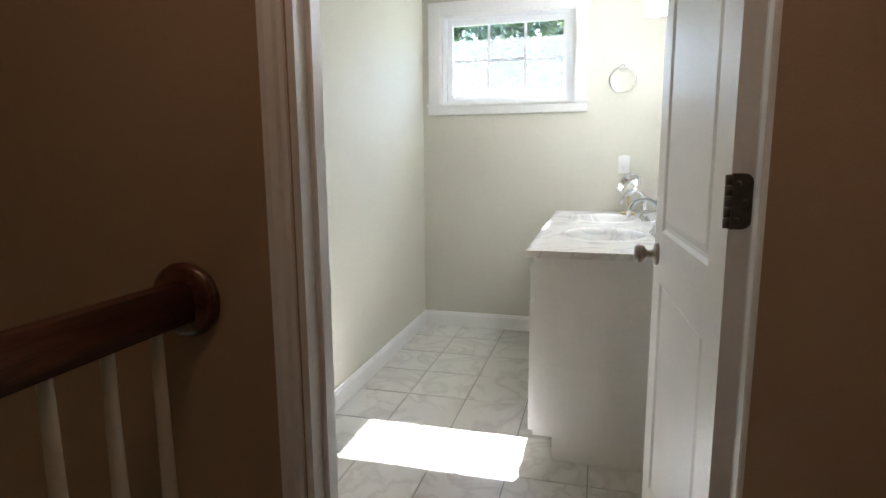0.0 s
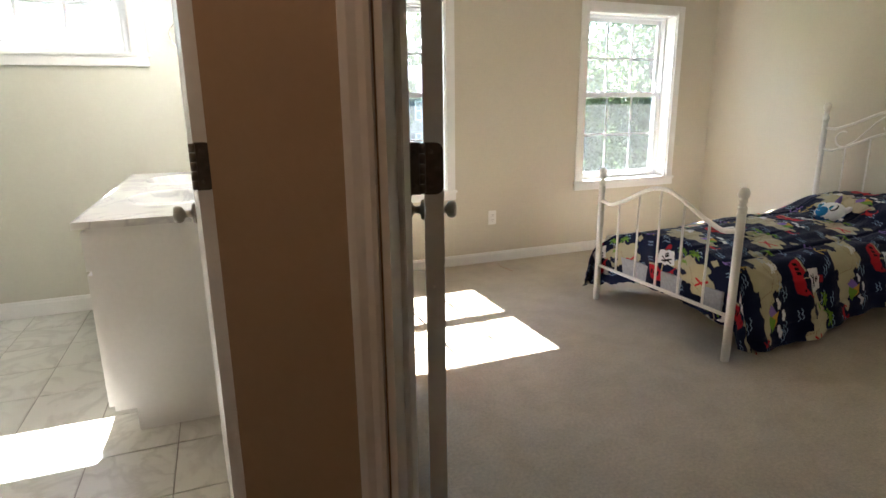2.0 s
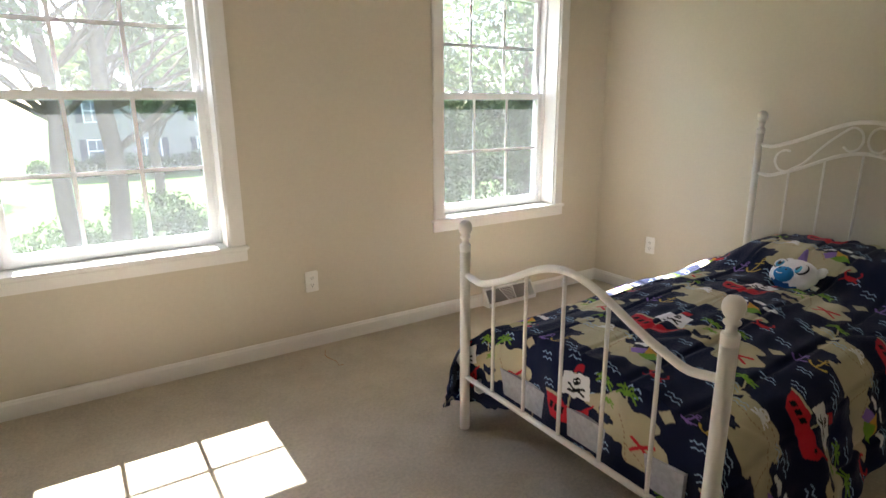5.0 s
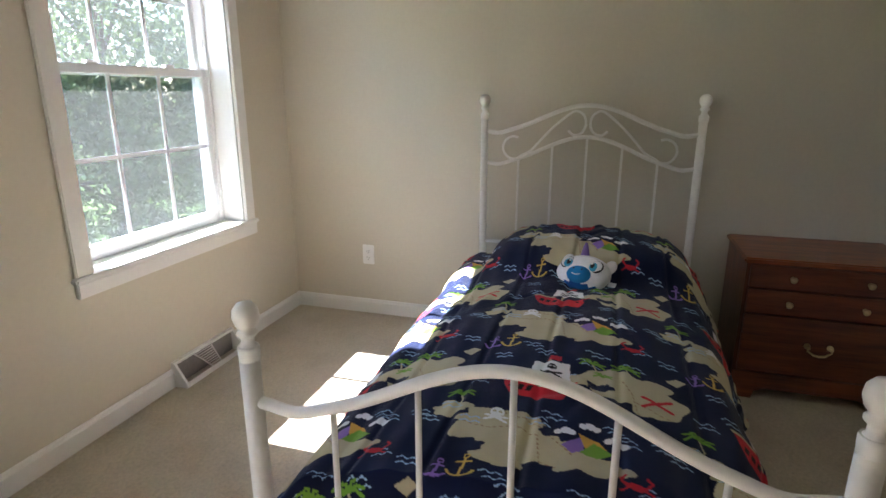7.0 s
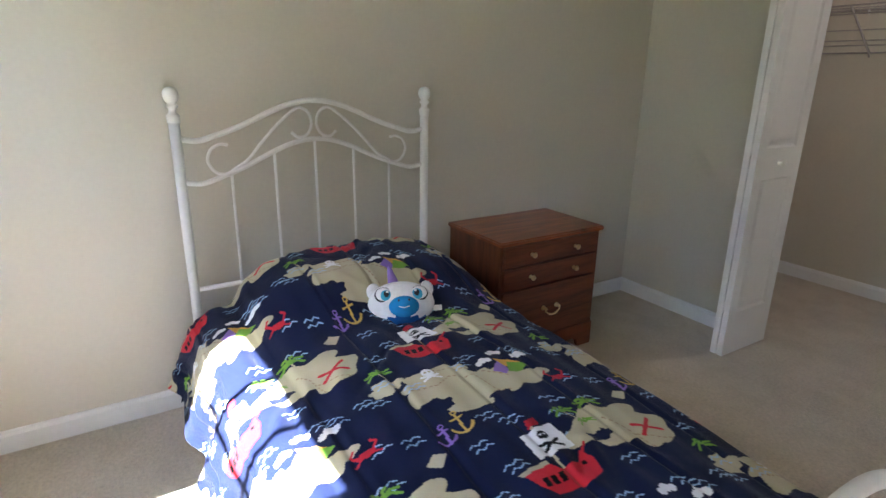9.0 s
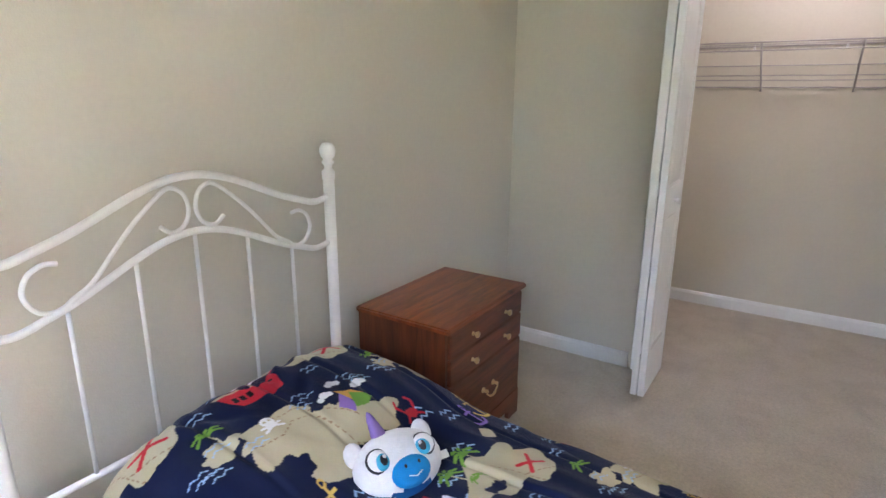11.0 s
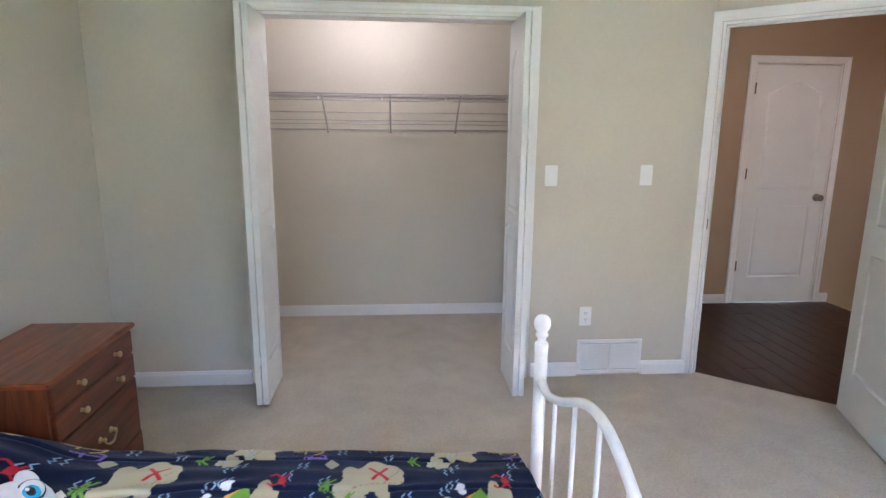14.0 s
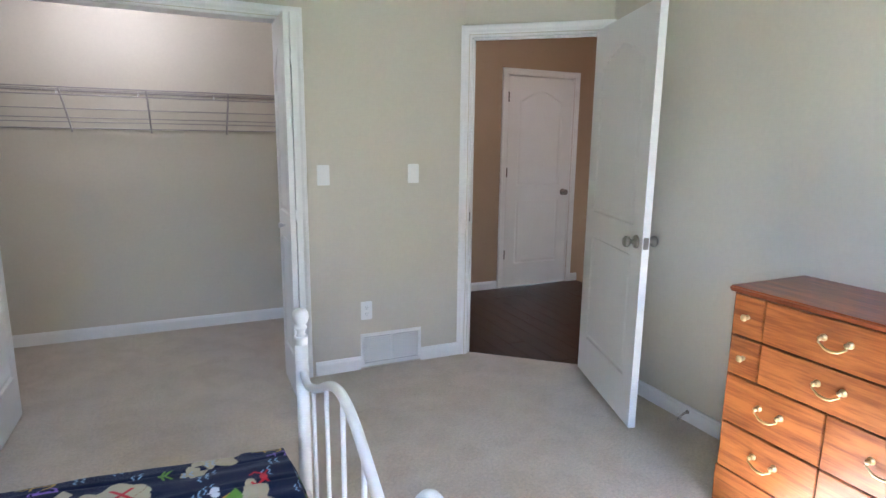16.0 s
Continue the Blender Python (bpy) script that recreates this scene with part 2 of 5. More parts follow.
def tube(bm, pts, r, seg=10, closed=False, caps=True):
    """A round bar along points; r: one radius or one for each point."""
    pts = [Vector(p) for p in pts]
    k = len(pts)
    rs = r if isinstance(r, (list, tuple)) else [r] * k
    rings, up = [], None
    for i in range(k):
        a = pts[i - 1] if (i or closed) else pts[i]
        b = pts[(i + 1) % k] if (i < k - 1 or closed) else pts[i]
        d = (b - a).normalized()
        if up is None:
            up = d.orthogonal().normalized()
        up = (up - d * up.dot(d))
        up = up.normalized() if up.length > 1e-6 else d.orthogonal().normalized()
        side = d.cross(up)
        rings.append([bm.verts.new(pts[i] + rs[i] * (math.cos(2 * math.pi * q / seg) * up + math.sin(2 * math.pi * q / seg) * side)) for q in range(seg)])
    for i in range(k if closed else k - 1):
        a, b = rings[i], rings[(i + 1) % k]
        for q in range(seg):
            f = bm.faces.new((a[q], a[(q + 1) % seg], b[(q + 1) % seg], b[q]))
            f.smooth = True
    if caps and not closed:
        bm.faces.new(rings[0][::-1]), bm.faces.new(rings[-1])


def lathe(bm, profile, m=None, seg=20):
    """A turned shape from (radius, height) pairs about z, placed by the matrix m."""
    m = m or Matrix()
    rings = []
    for r, z in profile:
        if r < 1e-5:
            rings.append([bm.verts.new(m @ Vector((0, 0, z)))])
        else:
            rings.append([bm.verts.new(m @ Vector((r * math.cos(2 * math.pi * q / seg), r * math.sin(2 * math.pi * q / seg), z))) for q in range(seg)])
    for a, b in zip(rings, rings[1:]):
        for q in range(seg):
            w = (q + 1) % seg
            if len(a) == 1 and len(b) == 1:
                continue
            if len(a) == 1:
                f = bm.faces.new((a[0], b[w], b[q]))
            elif len(b) == 1:
                f = bm.faces.new((a[q], a[w], b[0]))
            else:
                f = bm.faces.new((a[q], a[w], b[w], b[q]))
            f.smooth = True


def mesh_of(bm, material):
    bmesh.ops.recalc_face_normals(bm, faces=bm.faces)
    me = bpy.data.meshes.new("m")
    bm.to_mesh(me)
    bm.free()
    for one in material if isinstance(material, (list, tuple)) else (material,):
        me.materials.append(one)
    return me


def part(name, bm, material, parent=None, label="", m=None):
    ob = new(name, mesh_of(bm, material))
    ob.parent = parent
    if m is not None:
        ob.matrix_basis = m
    return tagged(ob, label) if label else ob


def empty(name, m, label, category, group="", kind=""):
    ob = new(name)
    ob.empty_display_size = 0.1
    ob.matrix_basis = m
    return tagged(ob, label, category, group, kind)


def solid(name, boxes, material, label, bevel=0.0):
    bm = bmesh.new()
    for b in boxes:
        box(bm, *b, bevel=bevel)
    return tagged(part(name, bm, material), label, name.split("_")[0], kind="structure")


# ---------------------------------------------------------------- plan
NY, EX, CY, WX, BK = 4.19, 4.847, 0.51, 0.84, -0.745   # north, east, closet front, west faces of the bedroom; closet back
BX0, BX1, HY = -0.903, 0.70, 1.18                       # bathroom sides; hall face of the bathroom wall
SY, HE = -0.94, 1.58                                    # hall's south and east faces
H = 2.44
NX_, NY_ = 0.637, 0.771
U, N = Vector((-NY_, NX_)), Vector((NX_, NY_))  # along the slanting wall; its normal into the bedroom
C_ROOM, C_HALL = 1.355, 1.255
S_ROOM = Vector((1.486, (C_ROOM - NX_ * 1.486) / NY_))
OPEN_D = 0.814
HX0 = (C_HALL - NY_ * HY) / NX_
WIN_Z0, WIN_Z1 = 0.625, 2.01
WINS = [(1.28, 2.21), (3.465, 4.385)]
BWIN = (-0.775, 0.14, 1.60, 2.19)
TH = 0.20

# Floors
bm = bmesh.new()
cx = (C_ROOM - NX_ * WX) / NY_
prism(bm, [(WX - .05, NY + .05), (WX - .05, cx), ((C_HALL + 0.05 - NY_ * 0.45) / NX_, 0.45), (2.2, CY - .12), (2.2, BK - .05), (EX + .05, BK - .05), (EX + .05, NY + .05)], -0.06, 0.0)
FLOOR = tagged(part("floor", bm, M_CARPET), "beige cut-pile carpet with trodden patches", "carpet", kind="structure")
solid("ceiling_1", [(WX - .14, EX + .13, BK - .1, NY + TH, H, H + .1)], M_CEIL, "white painted bedroom ceiling")
solid("ceiling_2", [(-2.0, WX - .14, HY, NY + TH, H, H + .1), (-2.0, WX - .14, SY - .1, HY, H, H + .1), (WX - .14, 2.3, -1.2, BK - .1, H, H + .1)], M_CEIL, "white painted ceiling of bathroom and hall")

# North wall with three window openings
x0, x1 = -2.0, EX + .13
bz0, bz1 = BWIN[2], BWIN[3]
solid("wall_north", [
    (WX - .07, WINS[0][0], NY, NY + TH, -.1, H), (WINS[0][1], WINS[1][0], NY, NY + TH, -.1, H), (WINS[1][1], x1, NY, NY + TH, -.1, H),
    (WINS[0][0], WINS[0][1], NY, NY + TH, -.1, WIN_Z0 - .025), (WINS[0][0], WINS[0][1], NY, NY + TH, WIN_Z1, H),
    (WINS[1][0], WINS[1][1], NY, NY + TH, -.1, WIN_Z0 - .025), (WINS[1][0], WINS[1][1], NY, NY + TH, WIN_Z1, H)], M_WALL, "cream painted bedroom wall with two windows")
solid("wall_north_bathroom", [
    (BX0 - .12, BWIN[0], NY, NY + TH, -.1, H), (BWIN[1], WX - .07, NY, NY + TH, -.1, H),
    (BWIN[0], BWIN[1], NY, NY + TH, -.1, bz0 - .025), (BWIN[0], BWIN[1], NY, NY + TH, bz1, H)], M_BATHWALL, "pale yellow bathroom wall with a high window")
solid("wall_east", [(EX, EX + .13, BK - .12, NY, -.1, H)], M_WALL, "cream painted bedroom wall")
# Closet front wall with its wide opening
CO0, CO1, COZ = 2.55, 4.035, 2.04
cw = (C_ROOM - NY_ * CY) / NX_
solid("wall_south", [(cw, CO0, CY - .12, CY, 0, H), (CO1, EX, CY - .12, CY, 0, H), (CO0, CO1, CY - .12, CY, COZ, H)], M_WALL, "cream painted wall with closet opening")
solid("wall_closet_back", [(2.15, EX, BK - .12, BK, -.1, H)], M_WALL, "cream painted closet back wall")
solid("wall_closet_west", [(2.15, 2.27, BK, CY - .12, 0, H)], M_WALL, "cream painted closet side wall")


# Slanting wall with the bedroom door
def slant(a, b, c0, c1):
    """Plan corners of a stretch of the slanting wall: a, b metres along it from the strike jamb, c0, c1: offsets of its faces."""
    p = lambda s, c: tuple(S_ROOM + U * s + N * (c - C_ROOM))
    return [p(a, c0), p(b, c0), p(b, c1), p(a, c1)]


bm = bmesh.new()
hp = S_ROOM + U * OPEN_D
prism(bm, [tuple(hp), (WX, (C_ROOM - NX_ * WX) / NY_), (WX - .01, (C_ROOM - NX_ * WX) / NY_), (HX0, HY), tuple(hp + N * (C_HALL - C_ROOM))], 0, H)
prism(bm, [tuple(S_ROOM), tuple(S_ROOM + N * (C_HALL - C_ROOM)), (HE, (C_HALL - NX_ * HE) / NY_), (cw, CY)], 0, H)
prism(bm, slant(0, OPEN_D, C_HALL, C_ROOM), 2.04, H)
bm.normal_update()
for f in bm.faces:
    c = f.calc_center_median()
    f.material_index = int(abs(f.normal.z) < .5 and NX_ * c.x + NY_ * c.y < C_HALL + .004)
tagged(part("wall_slanting", bm, [M_WALL, M_HALLWALL]), "slanting wall around the bedroom door, cream inside and tan towards the hall", "wall", kind="structure")
# Wall between bathroom and bedroom, bathroom walls
bm = bmesh.new()
prism(bm, [(WX, (C_ROOM - NX_ * WX) / NY_), (WX, NY), (WX - .07, NY), (WX - .07, HY)], 0, H)
tagged(part("wall_west", bm, M_WALL), "cream painted bedroom wall behind the chest", "wall", kind="structure")
solid("wall_bathroom_east", [(BX1, WX - .07, HY + .1, NY, 0, H)], M_BATHWALL, "pale yellow bathroom wall behind the vanity")
solid("wall_bathroom_west", [(BX0 - .12, BX0, HY + .1, NY, -.1, H)], M_BATHWALL, "pale yellow bathroom wall")
BD0, BD1 = -0.225, 0.568
solid("wall_bathroom_south", [(-2.0, BD0, HY, HY + .1, -2.5, H), (BD1, WX - .07, HY, HY + .1, -.1, H), (BD0, BD1, HY, HY + .1, 2.04, H)], M_HALLWALL, "tan painted hall wall with bathroom door")
# Hall
HD0, HD1 = -0.42, 0.34
solid("wall_hall_south", [(-2.0, HD0, SY - .12, SY, -2.5, H), (HD1, 2.15, SY - .12, SY, -.1, H), (HD0, HD1, SY - .12, SY, 2.04, H), (HD0 - .1, HD1 + .1, SY - .2, SY - .12, 0, 2.2)], M_HALLWALL, "tan painted hall wall with a closed door")
bm = bmesh.new()
prism(bm, [(HE, (C_HALL - NX_ * HE) / NY_), (HE, SY), (HE + .12, SY), (HE + .12, CY - .12), (cw, CY - .12), (cw, CY)], -.1, H)
tagged(part("wall_hall_east", bm, M_HALLWALL), "tan painted hall wall", "wall", kind="structure")
solid("wall_stairwell", [(-2.0, -1.88, SY, HY, -2.5, H)], M_HALLWALL, "tan painted stairwell wall")
solid("floor_stairwell", [(-2.0, -.62, SY, HY, -2.6, -2.5)], M_PLANK, "dark floor at the foot of the stairwell")
RAILX = -0.47
bm = bmesh.new()
prism(bm, [(RAILX - .09, SY), (HE, SY), (HE, (C_HALL - NX_ * HE) / NY_), (HX0, HY), (RAILX - .09, HY)], -0.25, -0.018)
HALL_FLOOR = tagged(part("floor_hall", bm, M_DARK), "dark stained plank floor in the hall", "floor", kind="structure")
solid("floor_bathroom", [(BX0, BX1, HY + .03, NY, -.06, -.004)], M_GROUT, "grey grout bed of the tiled bathroom floor")
BATH_FLOOR = bpy.data.objects["floor_bathroom"]


# ---------------------------------------------------------------- trim
def board(name, length, height, depth, m, material=M_TRIM, label="", parent=None, kind="structure"):
    """A moulded board: runs along +x from its origin, back on y = 0, front towards -y, with a rounded top."""
    bm = bmesh.new()
    prof = [(0, 0), (-depth, 0), (-depth, height * 0.78), (-depth * 0.72, height * 0.86), (-depth * 0.62, height * 0.95), (-depth * 0.3, height), (0, height)]
    a = [bm.verts.new((0, y, z)) for y, z in prof]
    b = [bm.verts.new((length, y, z)) for y, z in prof]
    bm.faces.new(a), bm.faces.new(b[::-1])
    for i in range(len(prof)):
        j = (i + 1) % len(prof)
        bm.faces.new((a[i], b[i], b[j], a[j]))
    ob = part(name, bm, material, parent, m=m)
    return tagged(ob, label or "white painted wooden baseboard", "baseboard", kind=kind) if parent is None else ob


def base_run(p, q, z=0.0, h=0.085):
    """Baseboard from plan point p to q, with the room on its right-hand side... front to the right of the way p to q."""
    d = Vector(q) - Vector(p)
    return board("baseboard", d.length, h, 0.013, pose(p[0], p[1], z, 0, 0, math.degrees(math.atan2(d.y, d.x))))


base_run((WX, NY), (3.771, NY)), base_run((4.186, NY), (EX, NY))
base_run((EX, NY), (EX, CY)), base_run((EX, CY), (CO1 + .075, CY)), base_run((CO0 - .075, CY), (2.196, CY)), base_run((1.794, CY), (cw, CY))
base_run((cw, CY), tuple(S_ROOM - U * 0.062))
base_run(tuple(S_ROOM + U * (OPEN_D + .062)), (WX, cx)), base_run((WX, cx), (WX, NY))
base_run((EX, BK), (2.27, BK)), base_run((EX, CY - .12), (EX, BK)), base_run((2.27, BK), (2.27, CY - .12))
base_run((BX0, HY + .1), (BX0, NY), h=.105), base_run((BX0, NY), (0.06, NY), h=.105), base_run((BD0 - .06, HY + .1), (BX0, HY + .1), h=.105)
base_run((HE, SY), (HD1 + .062, SY), -.012), base_run((HD0 - .062, SY), (-.56, SY), -.012)
base_run((-.56, HY), (BD0 - .062, HY), -.012)


def casing(name, w, h, m, label, cw_=0.056, t=0.016, sill=False):
    """Moulded casing round an opening w wide and h high: origin at its lower left corner on the wall face, front towards -y."""
    e = empty(name, m, label, "door casing", kind="structure")
    # profile across the casing's width: (offset outwards, thickness)
    prof = [(0.004, 0), (0.004, t * .55), (0.012, t * .75), (cw_ * .45, t * .7), (cw_ * .7, t), (cw_ * .95, t), (cw_, t * .75), (cw_, 0)]
    for side in ("casing_side", "casing_head", "casing_side"):
        bm = bmesh.new()
        first = not e.children
        if side == "casing_head":
            ends = [[(-o, h + o) for o, _ in prof], [(w + o, h + o) for o, _ in prof]]
        elif first:
            ends = [[(-o, 0) for o, _ in prof], [(-o, h + o) for o, _ in prof]]
        else:
            ends = [[(w + o, 0) for o, _ in prof], [(w + o, h + o) for o, _ in prof]]
        rows = [[bm.verts.new((x, -th, z)) for (x, z), (_, th) in zip(en, prof)] for en in ends]
        for i in range(len(prof)):
            j = (i + 1) % len(prof)
            bm.faces.new((rows[0][i], rows[0][j], rows[1][j], rows[1][i]))
        bm.faces.new(rows[0]), bm.faces.new(rows[1][::-1])
        part(side, bm, M_TRIM, e)
    return e


def jambs(w, h, d, m, label, strike=None, stop=0.05, side=1, hinges=()):
    """Jamb lining of an opening: origin at lower left on one wall face, going to +y by d. stop: the door stop's distance."""
    e = empty("door_frame", m, label, "door frame", kind="structure")
    for nm, b in (("jamb", (0, .014, -.001, d + .001, 0, h)), ("jamb", (w - .014, w, -.001, d + .001, 0, h)), ("head_jamb", (.014, w - .014, -.001, d + .001, h - .014, h))):
        bm = bmesh.new()
        box(bm, *b)
        part(nm, bm, M_TRIM, e)
    if stop:
        for b in ((.014, .025, stop, stop + .032, 0, h - .014), (w - .025, w - .014, stop, stop + .032, 0, h - .014), (.025, w - .025, stop, stop + .032, h - .025, h - .014)):
            bm = bmesh.new()
            box(bm, *b, bevel=.002)
            part("door_stop", bm, M_TRIM, e)
    for z in hinges:
        bm = bmesh.new()
        x = w - .0145 if side > 0 else .0145
        hinge_plate(bm, x, d - .036, d - .001, z, False)
        part("hinge_leaf", bm, M_BRONZE, e, "dark bronze hinge leaf")
    if strike is not None:
        bm = bmesh.new()
        x = .0145 if side > 0 else w - .0145
        box(bm, x - .001, x + .001, strike - .014, strike + .014, .90, .957)
        part("strike_plate", bm, M_BRONZE, e, "dark metal strike plate")
    return e


def panel_loop(x0, x1, z0, z1, arch=0.0, wave=0.0, k=14):
    """Outline of a door panel; arch: rise of its top edge; wave: dip of its bottom edge."""
    top = [(x1 + (x0 - x1) * i / k, z1 + arch * math.sin(math.pi * i / k) ** 1.3) for i in range(k + 1)]
    if wave:
        bot = [(x0 + (x1 - x0) * i / k, z0 - wave * math.sin(math.pi * i / k)) for i in range(k + 1)]
    else:
        bot = [(x0, z0), (x1, z0)]
    return bot + top


def leaf_mesh(w, h, t, loops):
    """A moulded door leaf: x from 0 to w, faces at y = 0 and y = t, sunk mouldings round raised panels on both faces."""
    bm = bmesh.new()
    rects = []
    for y, s in ((0.0, 1), (t, -1)):
        rect = [bm.verts.new(p) for p in ((0, y, 0), (w, y, 0), (w, y, h), (0, y, h))]
        rects.append(rect)
        edges = [bm.edges.new((rect[i], rect[(i + 1) % 4])) for i in range(4)]
        for loop in loops:
            cpx, cpz = sum(p[0] for p in loop) / len(loop), sum(p[1] for p in loop) / len(loop)
            hx, hz = max(abs(p[0] - cpx) for p in loop), max(abs(p[1] - cpz) for p in loop)
            rings = []
            for off, dep in ((0, 0), (.008, .007), (.016, .008), (.034, .002)):
                rings.append([bm.verts.new((cpx + (x - cpx) * (1 - off / hx), y + s * dep, cpz + (z - cpz) * (1 - off / hz))) for x, z in loop])
            k = len(loop)
            edges += [bm.edges.new((rings[0][i], rings[0][(i + 1) % k])) for i in range(k)]
            for a, b in zip(rings, rings[1:]):
                for i in range(k):
                    j = (i + 1) % k
                    bm.faces.new((a[i], a[j], b[j], b[i]))
            bm.faces.new(rings[-1])
        bmesh.ops.triangle_fill(bm, use_beauty=True, use_dissolve=False, edges=edges)
    for i in range(4):
        j = (i + 1) % 4
        bm.faces.new((rects[0][i], rects[0][j], rects[1][j], rects[1][i]))
    return bm


KNOB = [(0.0325, 0), (0.0325, .006), (.028, .010), (.013, .013), (.011, .028), (.014, .032), (.024, .038), (.0275, .047), (.027, .056), (.021, .063), (0, .065)]


def knob(parent, x, y, z, out, material=M_NICKEL, label="brushed metal round door knob"):
    bm = bmesh.new()
    lathe(bm, KNOB, pose(x, y, z, 90 if out < 0 else -90))
    return part("door_knob", bm, material, parent, label)


def hinge_plate(bm, x, y0, y1, z, round_high):
    """One leaf of a butt hinge in the plane of x: round corners on the side away from the knuckle, three screw heads."""
    h, q, r = .046, .0013, .014
    ys = (y0, y1) if round_high else (y1, y0)
    s = 1 if round_high else -1
    prof = [(ys[0], z - h), (ys[1] - s * r, z - h)]
    prof += [(ys[1] - s * r + s * r * math.sin(a * math.pi / 8), z - h + r - r * math.cos(a * math.pi / 8)) for a in range(1, 5)]
    prof += [(ys[1] - s * r + s * r * math.cos(a * math.pi / 8), z + h - r + r * math.sin(a * math.pi / 8)) for a in range(0, 5)]
    prof += [(ys[0], z + h)]
    a, b = [bm.verts.new((x - q, u, w)) for u, w in prof], [bm.verts.new((x + q, u, w)) for u, w in prof]
    bm.faces.new(a), bm.faces.new(b[::-1])
    for i in range(len(prof)):
        j = (i + 1) % len(prof)
        bm.faces.new((a[i], b[i], b[j], a[j]))
    for k, dz in ((.35, -.030), (.68, 0), (.35, .030)):
        for out in (-1, 1):
            lathe(bm, [(.0042, 0), (.0036, .0009), (0, .0011)], pose(x + out * q, ys[0] + (ys[1] - ys[0]) * k, z + dz, 0, 90 * out), 10)


def hinge_bm(z, t, wing):
    """A butt hinge at the origin edge: knuckle and the two leaves, opened flat."""
    bm = bmesh.new()
    for i in range(5):
        tube(bm, [(0, t + .003, z - .044 + i * .0178), (0, t + .003, z - .044 + i * .0178 + .0168)], .0062, 10)
    hinge_plate(bm, 0, t - .034, t, z, False)
    if wing:
        hinge_plate(bm, 0, t + .006, t + .006 + wing, z, True)
    return bm


def door(name, w, h, m, label, hinges=(.33, 1.13, 1.83), hinge_material=M_BRONZE, both=True, knob_material=M_NICKEL, latch=True, knuckle_front=False, wing=0.0):
    """A moulded two-panel door leaf, hinged at x = 0; its y = t face is the one with the knuckles."""
    t = .035
    e = empty(name, m, label, "door", kind="structure")
    a, b = .115, w - .115
    zs = h - .115
    loops = [panel_loop(a, b, .23, .855), panel_loop(a, b, 1.0, zs - .11, arch=.095)]
    bm = leaf_mesh(w, h, t, loops)
    part("door_leaf", bm, M_DOOR, e)
    knob(e, w - .065, -.0005, .93, -1, knob_material)
    knob(e, w - .065, t + .0005, .93, 1, knob_material)
    if latch:
        bm = bmesh.new()
        box(bm, w - .0005, w + .0012, t / 2 - .0125, t / 2 + .0125, .93 - .028, .93 + .028)
        box(bm, w + .001, w + .009, t / 2 - .007, t / 2 + .007, .93 - .010, .93 + .010, bevel=.002)
        part("latch_plate", bm, knob_material, e, "metal latch plate in the door edge")
    for z in hinges:
        hb = hinge_bm(z, t, wing)
        if knuckle_front:
            bmesh.ops.transform(hb, matrix=Matrix.Translation((0, t, 0)) @ Matrix.Diagonal((1, -1, 1, 1)), verts=hb.verts)
        part("hinge", hb, hinge_material, e, "dark bronze butt hinge")
    return e


# Bedroom door, wide open against the slanting wall's end
deg = math.degrees
ua = deg(math.atan2(-U.y, -U.x))
H_ROOM = S_ROOM + U * OPEN_D
S_HALL = S_ROOM + N * (C_HALL - C_ROOM)
H_HALL = H_ROOM + N * (C_HALL - C_ROOM)
# seen from the room the opening's left lower corner is the strike side
casing("door_casing", OPEN_D, 2.04, pose(S_ROOM.x, S_ROOM.y, 0, 0, 0, ua + 180), "white moulded casing of the bedroom door, room side")
casing("door_casing", OPEN_D, 2.04, pose(H_HALL.x, H_HALL.y, -.012, 0, 0, ua), "white moulded casing of the bedroom door, hall side")
jambs(OPEN_D, 2.04, .10, pose(H_HALL.x, H_HALL.y, 0, 0, 0, ua), "white door frame of the bedroom", strike=.075, stop=.04, side=-1, hinges=(.342, 1.142, 1.842))
leaf_end = Vector((1.186 - .02, 1.80))
pivot = H_ROOM - U * .036 + N * .010
la = deg(math.atan2(leaf_end.y - pivot.y, leaf_end.x - pivot.x))
door("door_1", .79, 2.02, pose(pivot.x, pivot.y, .012, 0, 0, la) @ pose(.006, -.035, 0), "white moulded two-panel bedroom door standing wide open", wing=.030)
# Bathroom door, open into the bathroom
casing("door_casing", BD1 - BD0, 2.04, pose(BD0, HY, -.012), "white moulded casing of the bathroom door", cw_=.05)
jambs(BD1 - BD0, 2.04, .10, pose(BD0, HY, 0), "white door frame of the bathroom", strike=.075, stop=.04, side=1, hinges=(.342, 1.142, 1.842))
door("door_2", .750, 2.02, pose(BD1 - .018, HY + .103, .012, 0, 0, 93) @ pose(.004, -.0, 0), "white moulded two-panel bathroom door standing open")
# Closed hall door
casing("door_casing", HD1 - HD0, 2.04, pose(HD1, SY, -.012, 0, 0, 180), "white moulded casing of a hall door")
jambs(HD1 - HD0, 2.04, .115, pose(HD1, SY, 0, 0, 0, 180), "white door frame of a hall door", stop=.06)
door("door_3", .724, 2.02, pose(HD1 - .018, SY - .002, -.004, 0, 0, 180), "white moulded two-panel door, closed, in the hall", latch=False, knuckle_front=True)
# Closet casing
casing("closet_casing", CO1 - CO0, COZ, pose(CO1, CY, 0, 0, 0, 180), "white moulded casing of the closet opening")
jambs(CO1 - CO0, COZ, .12, pose(CO1, CY, 0, 0, 0, 180), "white lining of the closet opening", stop=0)


